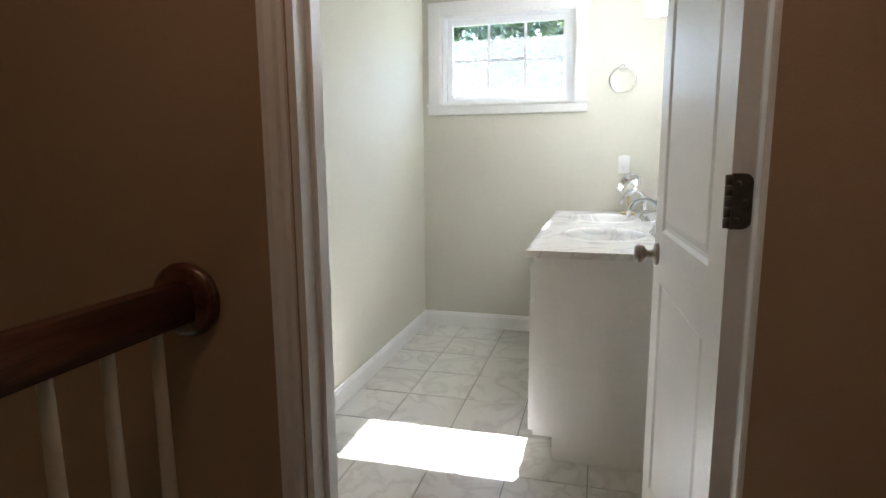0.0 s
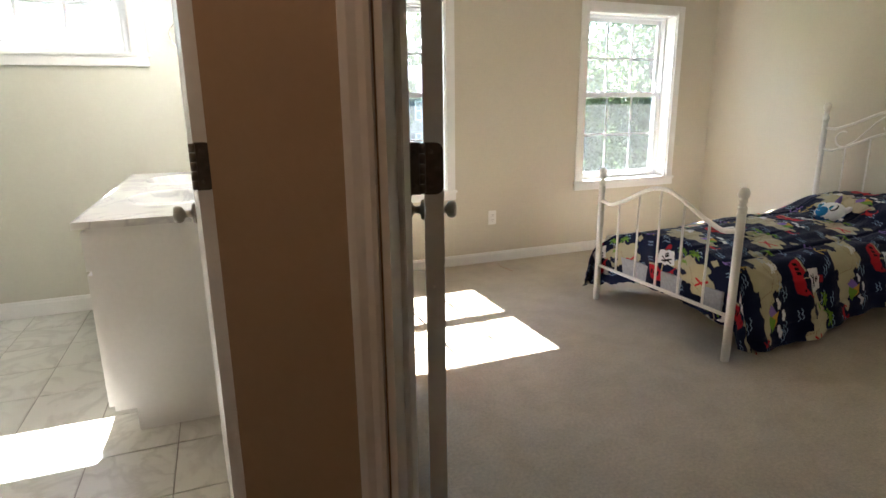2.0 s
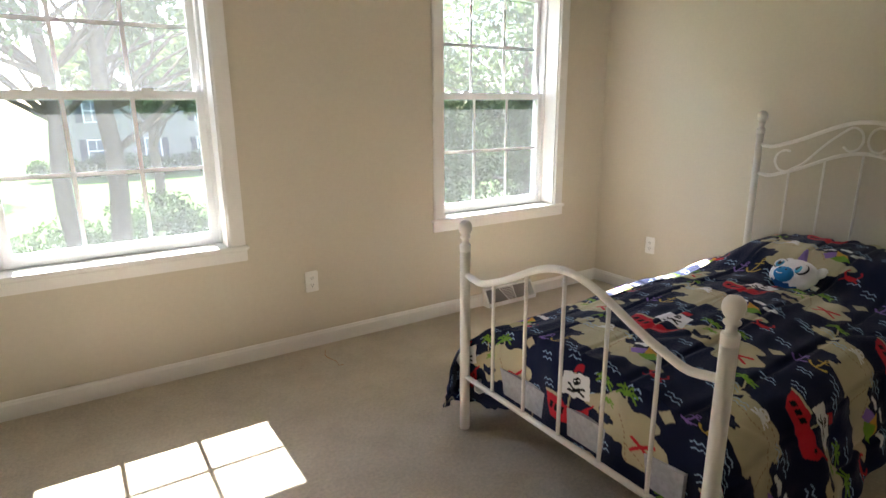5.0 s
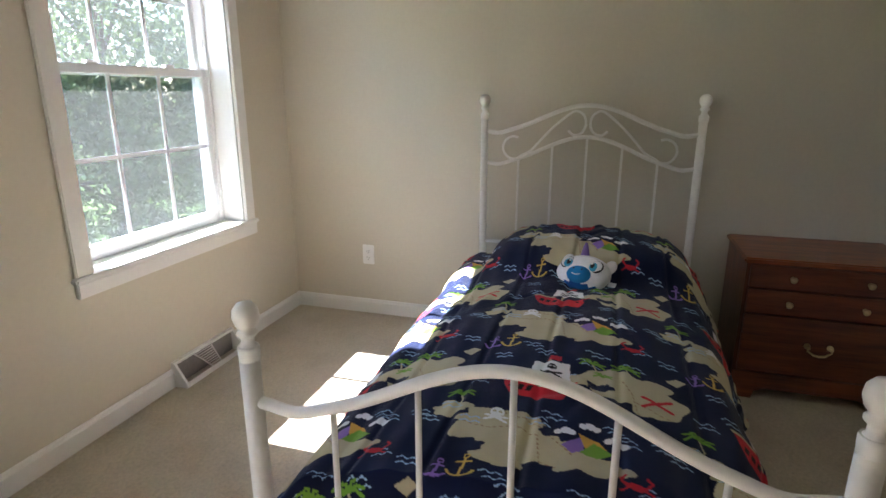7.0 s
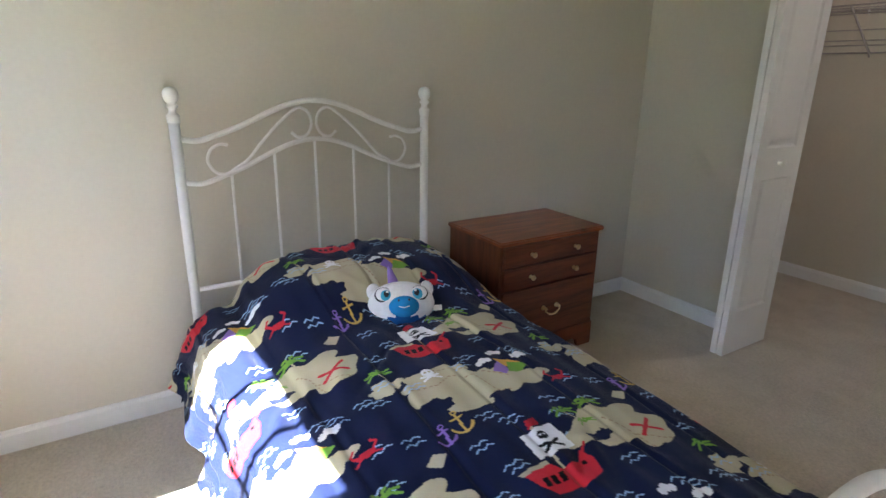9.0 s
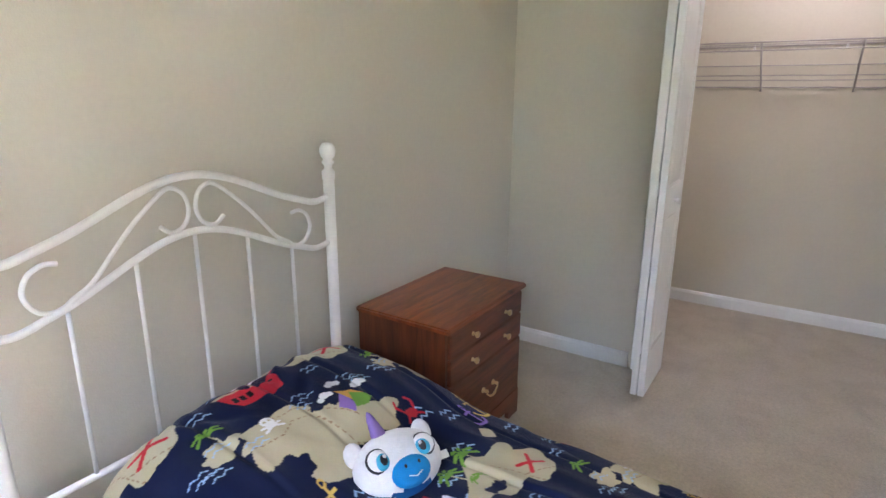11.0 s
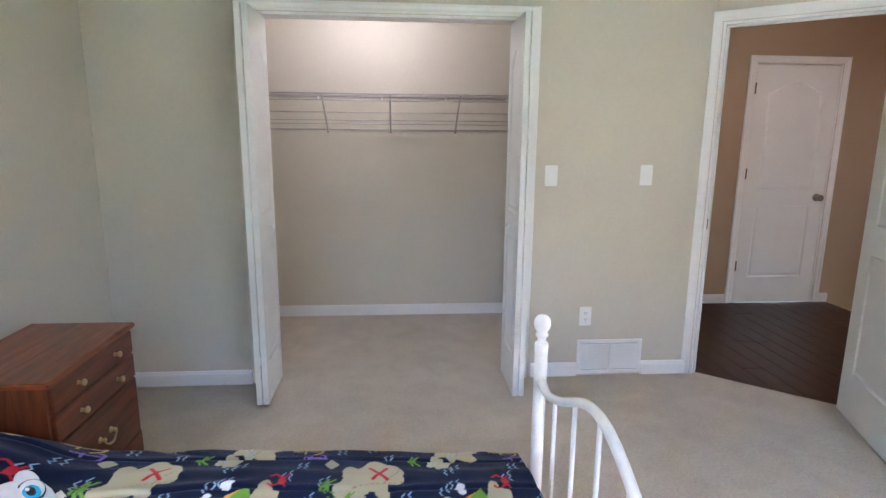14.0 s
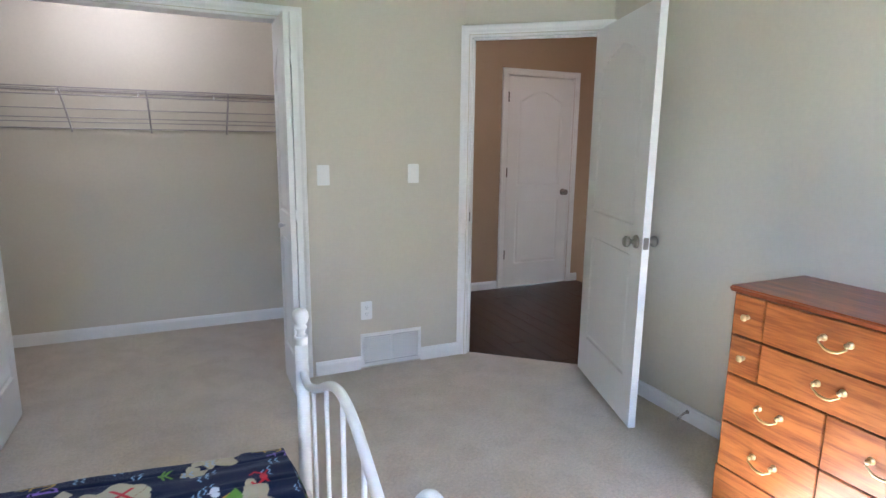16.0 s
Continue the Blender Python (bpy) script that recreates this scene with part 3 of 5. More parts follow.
def bifold(m, label, flip):
    """Two narrow panelled leaves folded together; x runs out from the wall."""
    w, h, t = .368, 2.0, .028
    e = empty("bifold_door", m, label, "closet door")
    for k in (0, 1):
        loops = [panel_loop(.06, w - .06, .22, .86, 0), panel_loop(.06, w - .06, 1.00, h - .24, arch=.09)]
        bm = leaf_mesh(w, h, t, loops)
        if k:
            bmesh.ops.transform(bm, matrix=pose(0, t + .006, 0), verts=bm.verts)
        part("bifold_leaf", bm, M_DOOR, e)
    bm = bmesh.new()
    lathe(bm, [(.009, 0), (.007, .008), (.010, .016), (.0155, .022), (.016, .028), (.011, .033), (0, .034)], pose(.19, -.0005 if flip else 2 * t + .0065, .93, 90 if flip else -90), 14)
    part("knob", bm, M_TRIM, e, "small white round knob")
    bm = bmesh.new()
    for z in (.25, 1.0, 1.78):
        tube(bm, [(w + .002, t + .003, z - .03), (w + .002, t + .003, z + .03)], .004, 8)
    part("hinge_pins", bm, M_TRIM, e)
    return e


bifold(pose(4.012, .448, .015, 0, 0, 90), "white panelled bifold closet door folded open", False)
bifold(pose(2.640, .43, .015, 0, 0, 90), "white panelled bifold closet door folded open", True)


# ---------------------------------------------------------------- windows
def bar(parent, name, b, material=M_VINYL, bevel=.003, label=""):
    bm = bmesh.new()
    box(bm, *b, bevel=bevel)
    return part(name, bm, material, parent, label)


def pane(parent, x0, x1, z0, z1, y, glass):
    bm = bmesh.new()
    box(bm, x0, x1, y - .0015, y + .0015, z0, z1)
    g = part("pane", bm, glass, parent)
    g.visible_shadow = False
    return g


def sash(parent, name, x0, x1, z0, z1, y, fr, cols=3, rows=2, bottom=None, t=.03, glass=M_GLASS):
    """A glazed sash with grille bars; y: the middle of its thickness."""
    s = bar(parent, name, (x0, x0 + fr, y - t / 2, y + t / 2, z0, z1))
    bot = bottom or fr
    bar(s, "stile", (x1 - fr, x1, y - t / 2, y + t / 2, z0, z1))
    bar(s, "rail", (x0 + fr, x1 - fr, y - t / 2, y + t / 2, z0, z0 + bot))
    bar(s, "rail", (x0 + fr, x1 - fr, y - t / 2, y + t / 2, z1 - fr, z1))
    gx0, gx1, gz0, gz1 = x0 + fr, x1 - fr, z0 + bot, z1 - fr
    pane(s, gx0, gx1, gz0, gz1, y, glass)
    for i in range(1, cols):
        x = gx0 + (gx1 - gx0) * i / cols
        bar(s, "grille_bar", (x - .009, x + .009, y - .004, y + .004, gz0, gz1), bevel=.002)
    for i in range(1, rows):
        z = gz0 + (gz1 - gz0) * i / rows
        bar(s, "grille_bar", (gx0, gx1, y - .0035, y + .0035, z - .009, z + .009), bevel=.002)
    return s


def window_casing(e, x0, x1, z0, z1, cw_=.07, ear=.035):
    """Flat casing with stool and apron on the room side (y = NY)."""
    t = .016
    for nm, b in (("casing_side", (x0 - cw_, x0 + .004, NY - t, NY, z0, z1 + cw_)), ("casing_side", (x1 - .004, x1 + cw_, NY - t, NY, z0, z1 + cw_)),
                  ("casing_head", (x0 + .004, x1 - .004, NY - t, NY, z1 - .004, z1 + cw_))):
        bar(e, nm, b, M_TRIM, .004)
    bar(e, "window_sill", (x0 - cw_ - ear * .4, x1 + cw_ + ear * .4, NY - .030, NY + .15, z0 - .022, z0), M_TRIM, .006)
    bar(e, "apron", (x0 - cw_ - .004, x1 + cw_ + .004, NY - .02, NY, z0 - .078, z0 - .022), M_TRIM, .004)
    for nm, b in (("jamb_lining", (x0, x0 + .012, NY, NY + TH, z0, z1)), ("jamb_lining", (x1 - .012, x1, NY, NY + TH, z0, z1)), ("head_lining", (x0 + .012, x1 - .012, NY, NY + TH, z1 - .012, z1))):
        bar(e, nm, b, M_TRIM, 0)


def double_hung(name, x0, x1, z0, z1, label, glass):
    e = empty(name, pose(0, 0, 0), label, "window", kind="structure")
    window_casing(e, x0, x1, z0, z1)
    bar(e, "outer_sill", (x0 + .012, x1 - .012, NY + .15, NY + TH + .03, z0 - .022, z0 - .004), M_VINYL)
    f = .016
    a, b = x0 + .012, x1 - .012
    for nm, q in (("window_frame", (a, a + f, NY + .110, NY + .199, z0, z1 - .012)), ("window_frame", (b - f, b, NY + .110, NY + .199, z0, z1 - .012)), ("window_frame", (a + f, b - f, NY + .110, NY + .199, z1 - .012 - f, z1 - .012))):
        bar(e, nm, q)
    mid = (z0 + z1) / 2 + .03
    sash(e, "lower_sash", a + f, b - f, z0 + .001, mid + .02, NY + .133, .034, bottom=.058, glass=glass)
    sash(e, "upper_sash", a + f, b - f, mid - .02, z1 - .012 - f, NY + .171, .034, glass=glass)
    sc = bar(e, "screen_frame", (a + f, a + f + .016, NY + .1865, NY + .197, z0, mid), bevel=.002)
    bar(sc, "screen_rail", (b - f - .016, b - f, NY + .1865, NY + .197, z0, mid), bevel=.002)
    bar(sc, "screen_rail", (a + f + .016, b - f - .016, NY + .1865, NY + .197, z0, z0 + .016), bevel=.002)
    bar(sc, "screen_rail", (a + f + .016, b - f - .016, NY + .1865, NY + .197, mid - .016, mid), bevel=.002)
    bar(sc, "insect_screen", (a + f + .016, b - f - .016, NY + .1915, NY + .192, z0 + .016, mid - .016), M_SCREEN, 0, "fine grey insect screen")
    for x in ((x0 + x1) / 2 - .2, (x0 + x1) / 2 + .2):
        bar(e, "sash_lock", (x - .028, x + .028, NY + .121, NY + .147, mid + .02, mid + .034), M_VINYL, .004)
    for x in (a + f + .005, b - f - .013):
        bar(e, "tilt_latch", (x, x + .008, NY + .115, NY + .130, mid + .12, mid + .17), M_VINYL, .002)
    return e


double_hung("window_1", *WINS[0], WIN_Z0, WIN_Z1, "white double-hung window with grilles, closed", M_HAZYGLASS)
double_hung("window_2", *WINS[1], WIN_Z0, WIN_Z1, "white double-hung window with grilles beside the bed", M_GLASS)
e = empty("window_3", pose(0, 0, 0), "small white bathroom window with grilles", "window", kind="structure")
window_casing(e, BWIN[0], BWIN[1], BWIN[2], BWIN[3], cw_=.082)
bx0, bx1 = BWIN[0] + .012, BWIN[1] - .012
for q in ((bx0, bx0 + .03, NY + .02, NY + .15, BWIN[2], BWIN[3] - .012), (bx1 - .03, bx1, NY + .02, NY + .15, BWIN[2], BWIN[3] - .012), (bx0 + .03, bx1 - .03, NY + .02, NY + .15, BWIN[3] - .03, BWIN[3] - .012), (bx0 + .03, bx1 - .03, NY + .02, NY + .15, BWIN[2], BWIN[2] + .012)):
    bar(e, "window_frame", q)
sash(e, "awning_sash", bx0 + .03, bx1 - .03, BWIN[2] + .012, BWIN[3] - .03, NY + .05, .040, glass=M_MILKYGLASS)
bar(e, "window_latch", (-.34, -.26, NY + .018, NY + .034, BWIN[2] + .016, BWIN[2] + .034), M_VINYL, .004)


# ---------------------------------------------------------------- bed
BY, BHW = 2.52, 0.505
FX, HX = 2.815, 4.767


def finial(bm, x, y, z):
    """Turned collar, neck and ball on a post whose tube ends at z."""
    lathe(bm, [(.0205, -.03), (.0215, -.012), (.0215, -.004), (.013, .004), (.0125, .016), (.020, .024), (.020, .029), (.014, .034), (.0225, .046), (.0265, .060), (.0245, .076), (.016, .087), (0, .091)], pose(x, y, z), 18)


def camel(y, mid, end, half=BHW):
    """Height of a camel-backed rail at y: level near the posts, arched between."""
    a = abs(y - BY) / half
    s = 0.0 if a > .86 else 0.5 + 0.5 * math.cos(math.pi * a / .86)
    return end + (mid - end) * s - .012 * math.exp(-((a - .86) / .10) ** 2)


def smooth_line(ctrl, k=6):
    """A soft curve through control points."""
    p = [Vector(c) for c in ctrl]
    p = [p[0] * 2 - p[1]] + p + [p[-1] * 2 - p[-2]]
    out = []
    for i in range(1, len(p) - 2):
        for j in range(k):
            t = j / k
            out.append(tuple(.5 * (2 * p[i] + (p[i + 1] - p[i - 1]) * t + (2 * p[i - 1] - 5 * p[i] + 4 * p[i + 1] - p[i + 2]) * t ** 2 + (3 * p[i] - p[i - 1] - 3 * p[i + 1] + p[i + 2]) * t ** 3)))
    return out + [tuple(p[-2])]


def scroll_line():
    """Half of the headboard's ornament: an open curl beside the middle, a long sweep down and outwards, a curl near the post."""
    inner = [(.056 + .046 * math.cos(math.radians(a)) * (1 if a > -250 else .98), 1.122 + .056 * math.sin(math.radians(a))) for a in (-40, -80, -125, -170, -215, -255, -290)]
    outer = [(.350 + .054 * math.cos(math.radians(a)), 1.000 + .055 * math.sin(math.radians(a))) for a in (-140, -100, -55, -5, 40, 80, 112)]
    return smooth_line(inner + [(.118, 1.140), (.165, 1.098), (.215, 1.045), (.265, .990)] + outer)


def bed_frame():
    e = empty("bed_frame", pose(HX, BY, 0), "white enamelled metal twin bed with scrolled headboard", "bed")
    inv = pose(-HX, -BY, 0)

    def put(name, bm, label="", parent=e):
        bmesh.ops.transform(bm, matrix=inv, verts=bm.verts)
        return part(name, bm, M_BEDMETAL, parent, label)
    for x, top, r in ((HX, 1.165, .0185), (FX, .785, .0205)):
        nm = "headboard" if x == HX else "footboard"
        hw = BHW - .005 if x == HX else BHW + .018
        bm = bmesh.new()
        bmid, bend = (1.205, 1.082) if x == HX else (.805, .665)
        ys = [BY - hw + 2 * hw * i / 48 for i in range(49)]
        tube(bm, [(x, y, camel(y, bmid, bend)) for y in ys], .0105 if x == HX else .0125, 10)
        board_ob = put(nm, bm, "arched top rail of white metal tube")
        if x == HX:
            bm = bmesh.new()
            tube(bm, [(x, y, camel(y, 1.058, .928)) for y in ys], .0095, 10)
            put("lower_arch", bm, parent=board_ob)
            low, n, zr = (1.058, .928), 5, .515
            spin = [2.845, 2.682, 2.52, 2.357, 2.195]
            # scrolls between the two arches
            for sgn in (1, -1):
                pts = scroll_line()
                bm = bmesh.new()
                tube(bm, [(x - .002, BY + sgn * a, b) for a, b in pts], .0058, 8)
                put("scroll", bm, "slender scroll of white metal rod", board_ob)
        else:
            spin, zr, low = [2.52 + .173 * k for k in (-2.0, -1, 0, 1, 2.0)], .238, (bmid, bend)
        for y in spin:
            bm = bmesh.new()
            tube(bm, [(x, y, zr), (x, y, camel(y, *low) - .004)], .0056 if x == HX else .0065, 8)
            put("spindle", bm, parent=board_ob)
        bm = bmesh.new()
        tube(bm, [(x, BY - hw, zr), (x, BY + hw, zr)], .009 if x == HX else .0105, 10)
        put("cross_rail", bm, parent=board_ob)
        for y in (BY - hw, BY + hw):
            bm = bmesh.new()
            tube(bm, [(x, y, 0.004), (x, y, .012), (x, y, top)], [r * .9, r, r], 16)
            finial(bm, x, y, top)
            put("post", bm, "white metal post with turned ball finial")
    for y in (BY - .47, BY + .47):
        bm = bmesh.new()
        box(bm, FX + .01, HX - .01, y - .003, y + .003, .19, .235)
        box(bm, FX + .01, HX - .01, min(y, y + (.03 if y < BY else -.03)), max(y, y + (.03 if y < BY else -.03)), .19, .194)
        put("side_rail", bm)
    for xx in (3.35, 4.2):
        bm = bmesh.new()
        box(bm, xx - .03, xx + .03, BY - .467, BY + .467, .195, .205)
        tube(bm, [(xx, BY, 0), (xx, BY, .195)], .012, 10)
        put("support_slat", bm, "metal cross slat with centre foot")
    return e


bed_frame()
M_TICK = mat("grey_striped_ticking", (0.42, 0.42, 0.44), .9, var=.15, scale=30, bump=.3, bscale=400, spec=.1)
bm = bmesh.new()
box(bm, FX + .05, HX - .03, BY - .44, BY + .44, .206, .345, bevel=.02)
tagged(part("box_spring", bm, M_TICK), "grey fabric box spring on the bed rails", "box spring")
bm = bmesh.new()
box(bm, FX + .12, HX - .05, BY - .36, BY + .36, .346, .418, bevel=.03)
tagged(part("mattress", bm, M_TICK), "grey twin mattress under the comforter", "mattress")

# ---------------------------------------------------------------- comforter
NAVY, TAN, RED, WHITE, GREEN = (.007, .011, .038), (.47, .42, .27), (.50, .022, .035), (.78, .78, .78), (.17, .33, .04)
PURPLE, ORANGE, GOLD, SEA, BLACK, BROWN = (.25, .15, .47), (.60, .33, .06), (.58, .40, .09), (.35, .50, .68), (.006, .006, .008), (.30, .20, .12)
CELL_W, CELL_H = .575, .60


def inside(px, py, poly):
    """Which of the points lie in a polygon."""
    hit = np.zeros(px.shape, bool)
    k = len(poly)
    for i in range(k):
        (ax, ay), (bx, by) = poly[i], poly[(i + 1) % k]
        if ay == by:
            continue
        cross = ((ay > py) != (by > py)) & (px < (bx - ax) * (py - ay) / (by - ay) + ax)
        hit ^= cross
    return hit


def near_line(px, py, pts, w, dash=0.0):
    hit = np.zeros(px.shape, bool)
    run = 0.0
    for (ax, ay), (bx, by) in zip(pts, pts[1:]):
        dx, dy = bx - ax, by - ay
        L = math.hypot(dx, dy)
        t = np.clip(((px - ax) * dx + (py - ay) * dy) / (L * L), 0, 1)
        on = np.hypot(px - ax - t * dx, py - ay - t * dy) < w
        if dash:
            on &= ((run + t * L) % (2 * dash)) < dash * 1.15
        hit |= on
        run += L
    return hit


def blob(px, py, cx_, cy_, rx, ry, seed):
    """An island: an ellipse with a wandering shore."""
    a, d = np.arctan2((py - cy_) / ry, (px - cx_) / rx), np.hypot((px - cx_) / rx, (py - cy_) / ry)
    rr = random.Random(seed)
    edge = 1.0
    for k in (2, 3, 4, 5, 7):
        edge = edge + rr.uniform(.03, .13) * np.cos(k * a + rr.uniform(0, 6.28))
    return d < edge


def arc(cx_, cy_, r, a0, a1, k=9):
    return [(cx_ + r * math.cos(math.radians(a0 + (a1 - a0) * i / k)), cy_ + r * math.sin(math.radians(a0 + (a1 - a0) * i / k))) for i in range(k + 1)]


def print_colours(r, s):
    """The printed pirate-map pattern: colours at fabric places r (across) and s (towards the head)."""
    col = np.empty((len(r), 3))
    col[:] = NAVY

    def ink(mask, c):
        col[mask] = c
    r0, s0 = np.mod(r + CELL_W / 2, CELL_W) - CELL_W / 2, np.mod(s + CELL_H / 2, CELL_H) - CELL_H / 2
    for du in (-CELL_W, 0, CELL_W):
        for dv in (-CELL_H, 0, CELL_H):
            x, y = r0 - du, s0 - dv
            # wavelets
            rr = random.Random(4)
            spots = [(-.16, .03), (-.20, -.10), (.12, .17), (.10, .10), (-.12, .17), (.02, -.13), (.20, -.12), (.14, .23), (-.05, .25), (-.24, .27), (.26, .30), (.05, -.10), (-.14, -.16), (.24, .20), (-.09, .08), (.16, -.02), (-.01, .21), (-.27, -.14), (.22, .45), (-.25, .44)]
            for wx, wy in spots:
                for k in range(2):
                    ox, oy = wx + k * .012 + rr.uniform(-.006, .006), wy - k * .018
                    near = (abs(x - ox) < .04) & (abs(y - oy) < .02)
                    if near.any():
                        zig = [(ox - .024 + .012 * i, oy + (.004 if i % 2 else -.004)) for i in range(5)]
                        ink(near & near_line(x, y, zig, .0017), SEA)
            # islands
            big = blob(x, y, -.035, .375, .130, .090, 3) | blob(x, y, -.06, .435, .10, .050, 8) | blob(x, y, .115, .335, .095, .048, 15) | blob(x, y, -.195, .475, .045, .032, 5)
            big &= ~(blob(x, y, -.13, .33, .05, .028, 12) | blob(x, y, .045, .285, .035, .022, 13) | blob(x, y, .06, .43, .030, .020, 18))
            ink(big, TAN)
            isl = (blob(x, y, .215, .085, .130, .070, 21) | blob(x, y, .305, .042, .065, .070, 24)) & ~(blob(x, y, .160, .062, .038, .016, 9) | blob(x, y, .195, -.015, .050, .022, 27))
            ink(isl, TAN)
            ink(big & near_line(x, y, [(-.15, .42), (-.08, .40), (-.03, .43), (.03, .40), (.045, .31), (.08, .30)], .0018, .008), BROWN)
            ink(big & near_line(x, y, [(-.06, .47), (0, .46), (.05, .42), (.11, .35)], .0018, .008), BROWN)
            ink(isl & near_line(x, y, [(.217, .11), (.242, .06), (.252, .0), (.262, -.04)], .0018, .008), BROWN)
            ink(isl & near_line(x, y, [(.252, .03), (.307, -.005), (.347, -.015)], .0018, .008), BROWN)
            # red cross
            for q in (((.268, .022), (.338, .072)), ((.268, .062), (.338, .024))):
                ink(near_line(x, y, list(q), .0055), RED)
            # mountains and clouds
            ink(inside(x, y, [(.085, .385), (.135, .43), (.135, .375), (.11, .355)]), PURPLE)
            ink(inside(x, y, [(.12, .435), (.165, .42), (.19, .38), (.135, .39)]), ORANGE)
            ink(inside(x, y, [(.125, .365), (.155, .415), (.20, .375), (.165, .36)]), GREEN)
            for cx_, cy_, k in ((.09, .435, .9), (.205, .425, 1.0), (.145, .465, .9)):
                for ox, oy, q in ((-.018, 0, .011), (0, .007, .014), (.016, 0, .011)):
                    ink(((x - cx_ - ox * k) ** 2 + (y - cy_ - oy * k) ** 2) < (q * k) ** 2, WHITE)
            # pale skull on the island
            ink(((x + .075) / .018) ** 2 + ((y - .465) / .017) ** 2 < 1, WHITE)
            ink(near_line(x, y, [(-.10, .435), (-.05, .452)], .004) | near_line(x, y, [(-.10, .452), (-.05, .435)], .004), WHITE)
            for ox in (-.082, -.068):
                ink((x - ox) ** 2 + (y - .467) ** 2 < .0042 ** 2, TAN)
            # ship
            ink(inside(x, y, [(-.10, .045), (-.02, .052), (-.02, .040), (-.095, .034)]), TAN)
            ink(inside(x, y, [(-.092, .034), (-.02, .040), (-.008, .020), (.05, .022), (.078, .048), (.085, .012), (.070, -.030), (.03, -.042), (-.065, -.040), (-.083, -.005)]), RED)
            for ox in (-.062, -.040, -.018):
                ink((abs(x - ox - (y * .2)) < .0075) & (abs(y + .001) < .013), BLACK)
            ink((x - .062) ** 2 + (y - .016) ** 2 < .0065 ** 2, BLACK)
            ink(near_line(x, y, [(.005, .022), (.020, .15)], .0032), TAN)
            ink(inside(x, y, [(-.030, .058), (.082, .066), (.074, .148), (-.022, .138)]), WHITE)
            ink(inside(x, y, [(.012, .148), (.048, .152), (.050, .178), (.018, .172)]), RED)
            ink(near_line(x, y, [(.078, .04), (.10, .058)], .003), RED)
            ink(((x - .028) / .0135) ** 2 + ((y - .117) / .013) ** 2 < 1, BLACK)
            ink(near_line(x, y, [(.002, .076), (.056, .098)], .0042) | near_line(x, y, [(.002, .098), (.056, .076)], .0042), BLACK)
            for ox in (.022, .034):
                ink((x - ox) ** 2 + (y - .119) ** 2 < .0033 ** 2, WHITE)
            # anchors
            for ax, ay, c, k in ((-.11, .255, GOLD, 1.0), (-.162, .235, PURPLE, .8)):
                ink(near_line(x, y, [(ax, ay - .03 * k), (ax + .004, ay + .028 * k)], .0032), c)
                ink(near_line(x, y, arc(ax, ay - .004, .03 * k, 200, 340), .0036), c)
                ink(near_line(x, y, [(ax - .016 * k, ay + .016 * k), (ax + .018 * k, ay + .018 * k)], .0026), c)
                d = np.hypot(x - ax - .004, y - ay - .036 * k)
                ink((d < .008) & (d > .004), c)
            # scrap of map, crab
            ink(inside(x, y, [(-.245, .18), (-.215, .203), (-.19, .185), (-.215, .160)]), TAN)
            ink(((x - .245) / .022) ** 2 + ((y - .30) / .010) ** 2 < 1, RED)
            for sg in (-1, 1):
                ink(near_line(x, y, [(.245 + sg * .018, .302), (.245 + sg * .032, .32), (.245 + sg * .022, .332)], .0032) | near_line(x, y, [(.245 + sg * .018, .295), (.245 + sg * .032, .286)], .0025), RED)
            # palms
            for tx, ty, k in ((.135, .165, 1.0), (.225, .175, 1.1), (.165, .115, .7), (-.185, .545, 1.0)):
                ink(near_line(x, y, [(tx, ty), (tx + .010 * k, ty - .028 * k), (tx + .008 * k, ty - .055 * k)], .0026), TAN)
                for a in (20, 70, 115, 160, 205, -20):
                    ex, ey = tx + .036 * k * math.cos(math.radians(a)), ty + .024 * k * math.sin(math.radians(a))
                    ink(near_line(x, y, [(tx, ty), ((tx + ex) / 2, (ty + ey) / 2 + .007), (ex, ey - .004)], .0033 * k), GREEN)
    return col


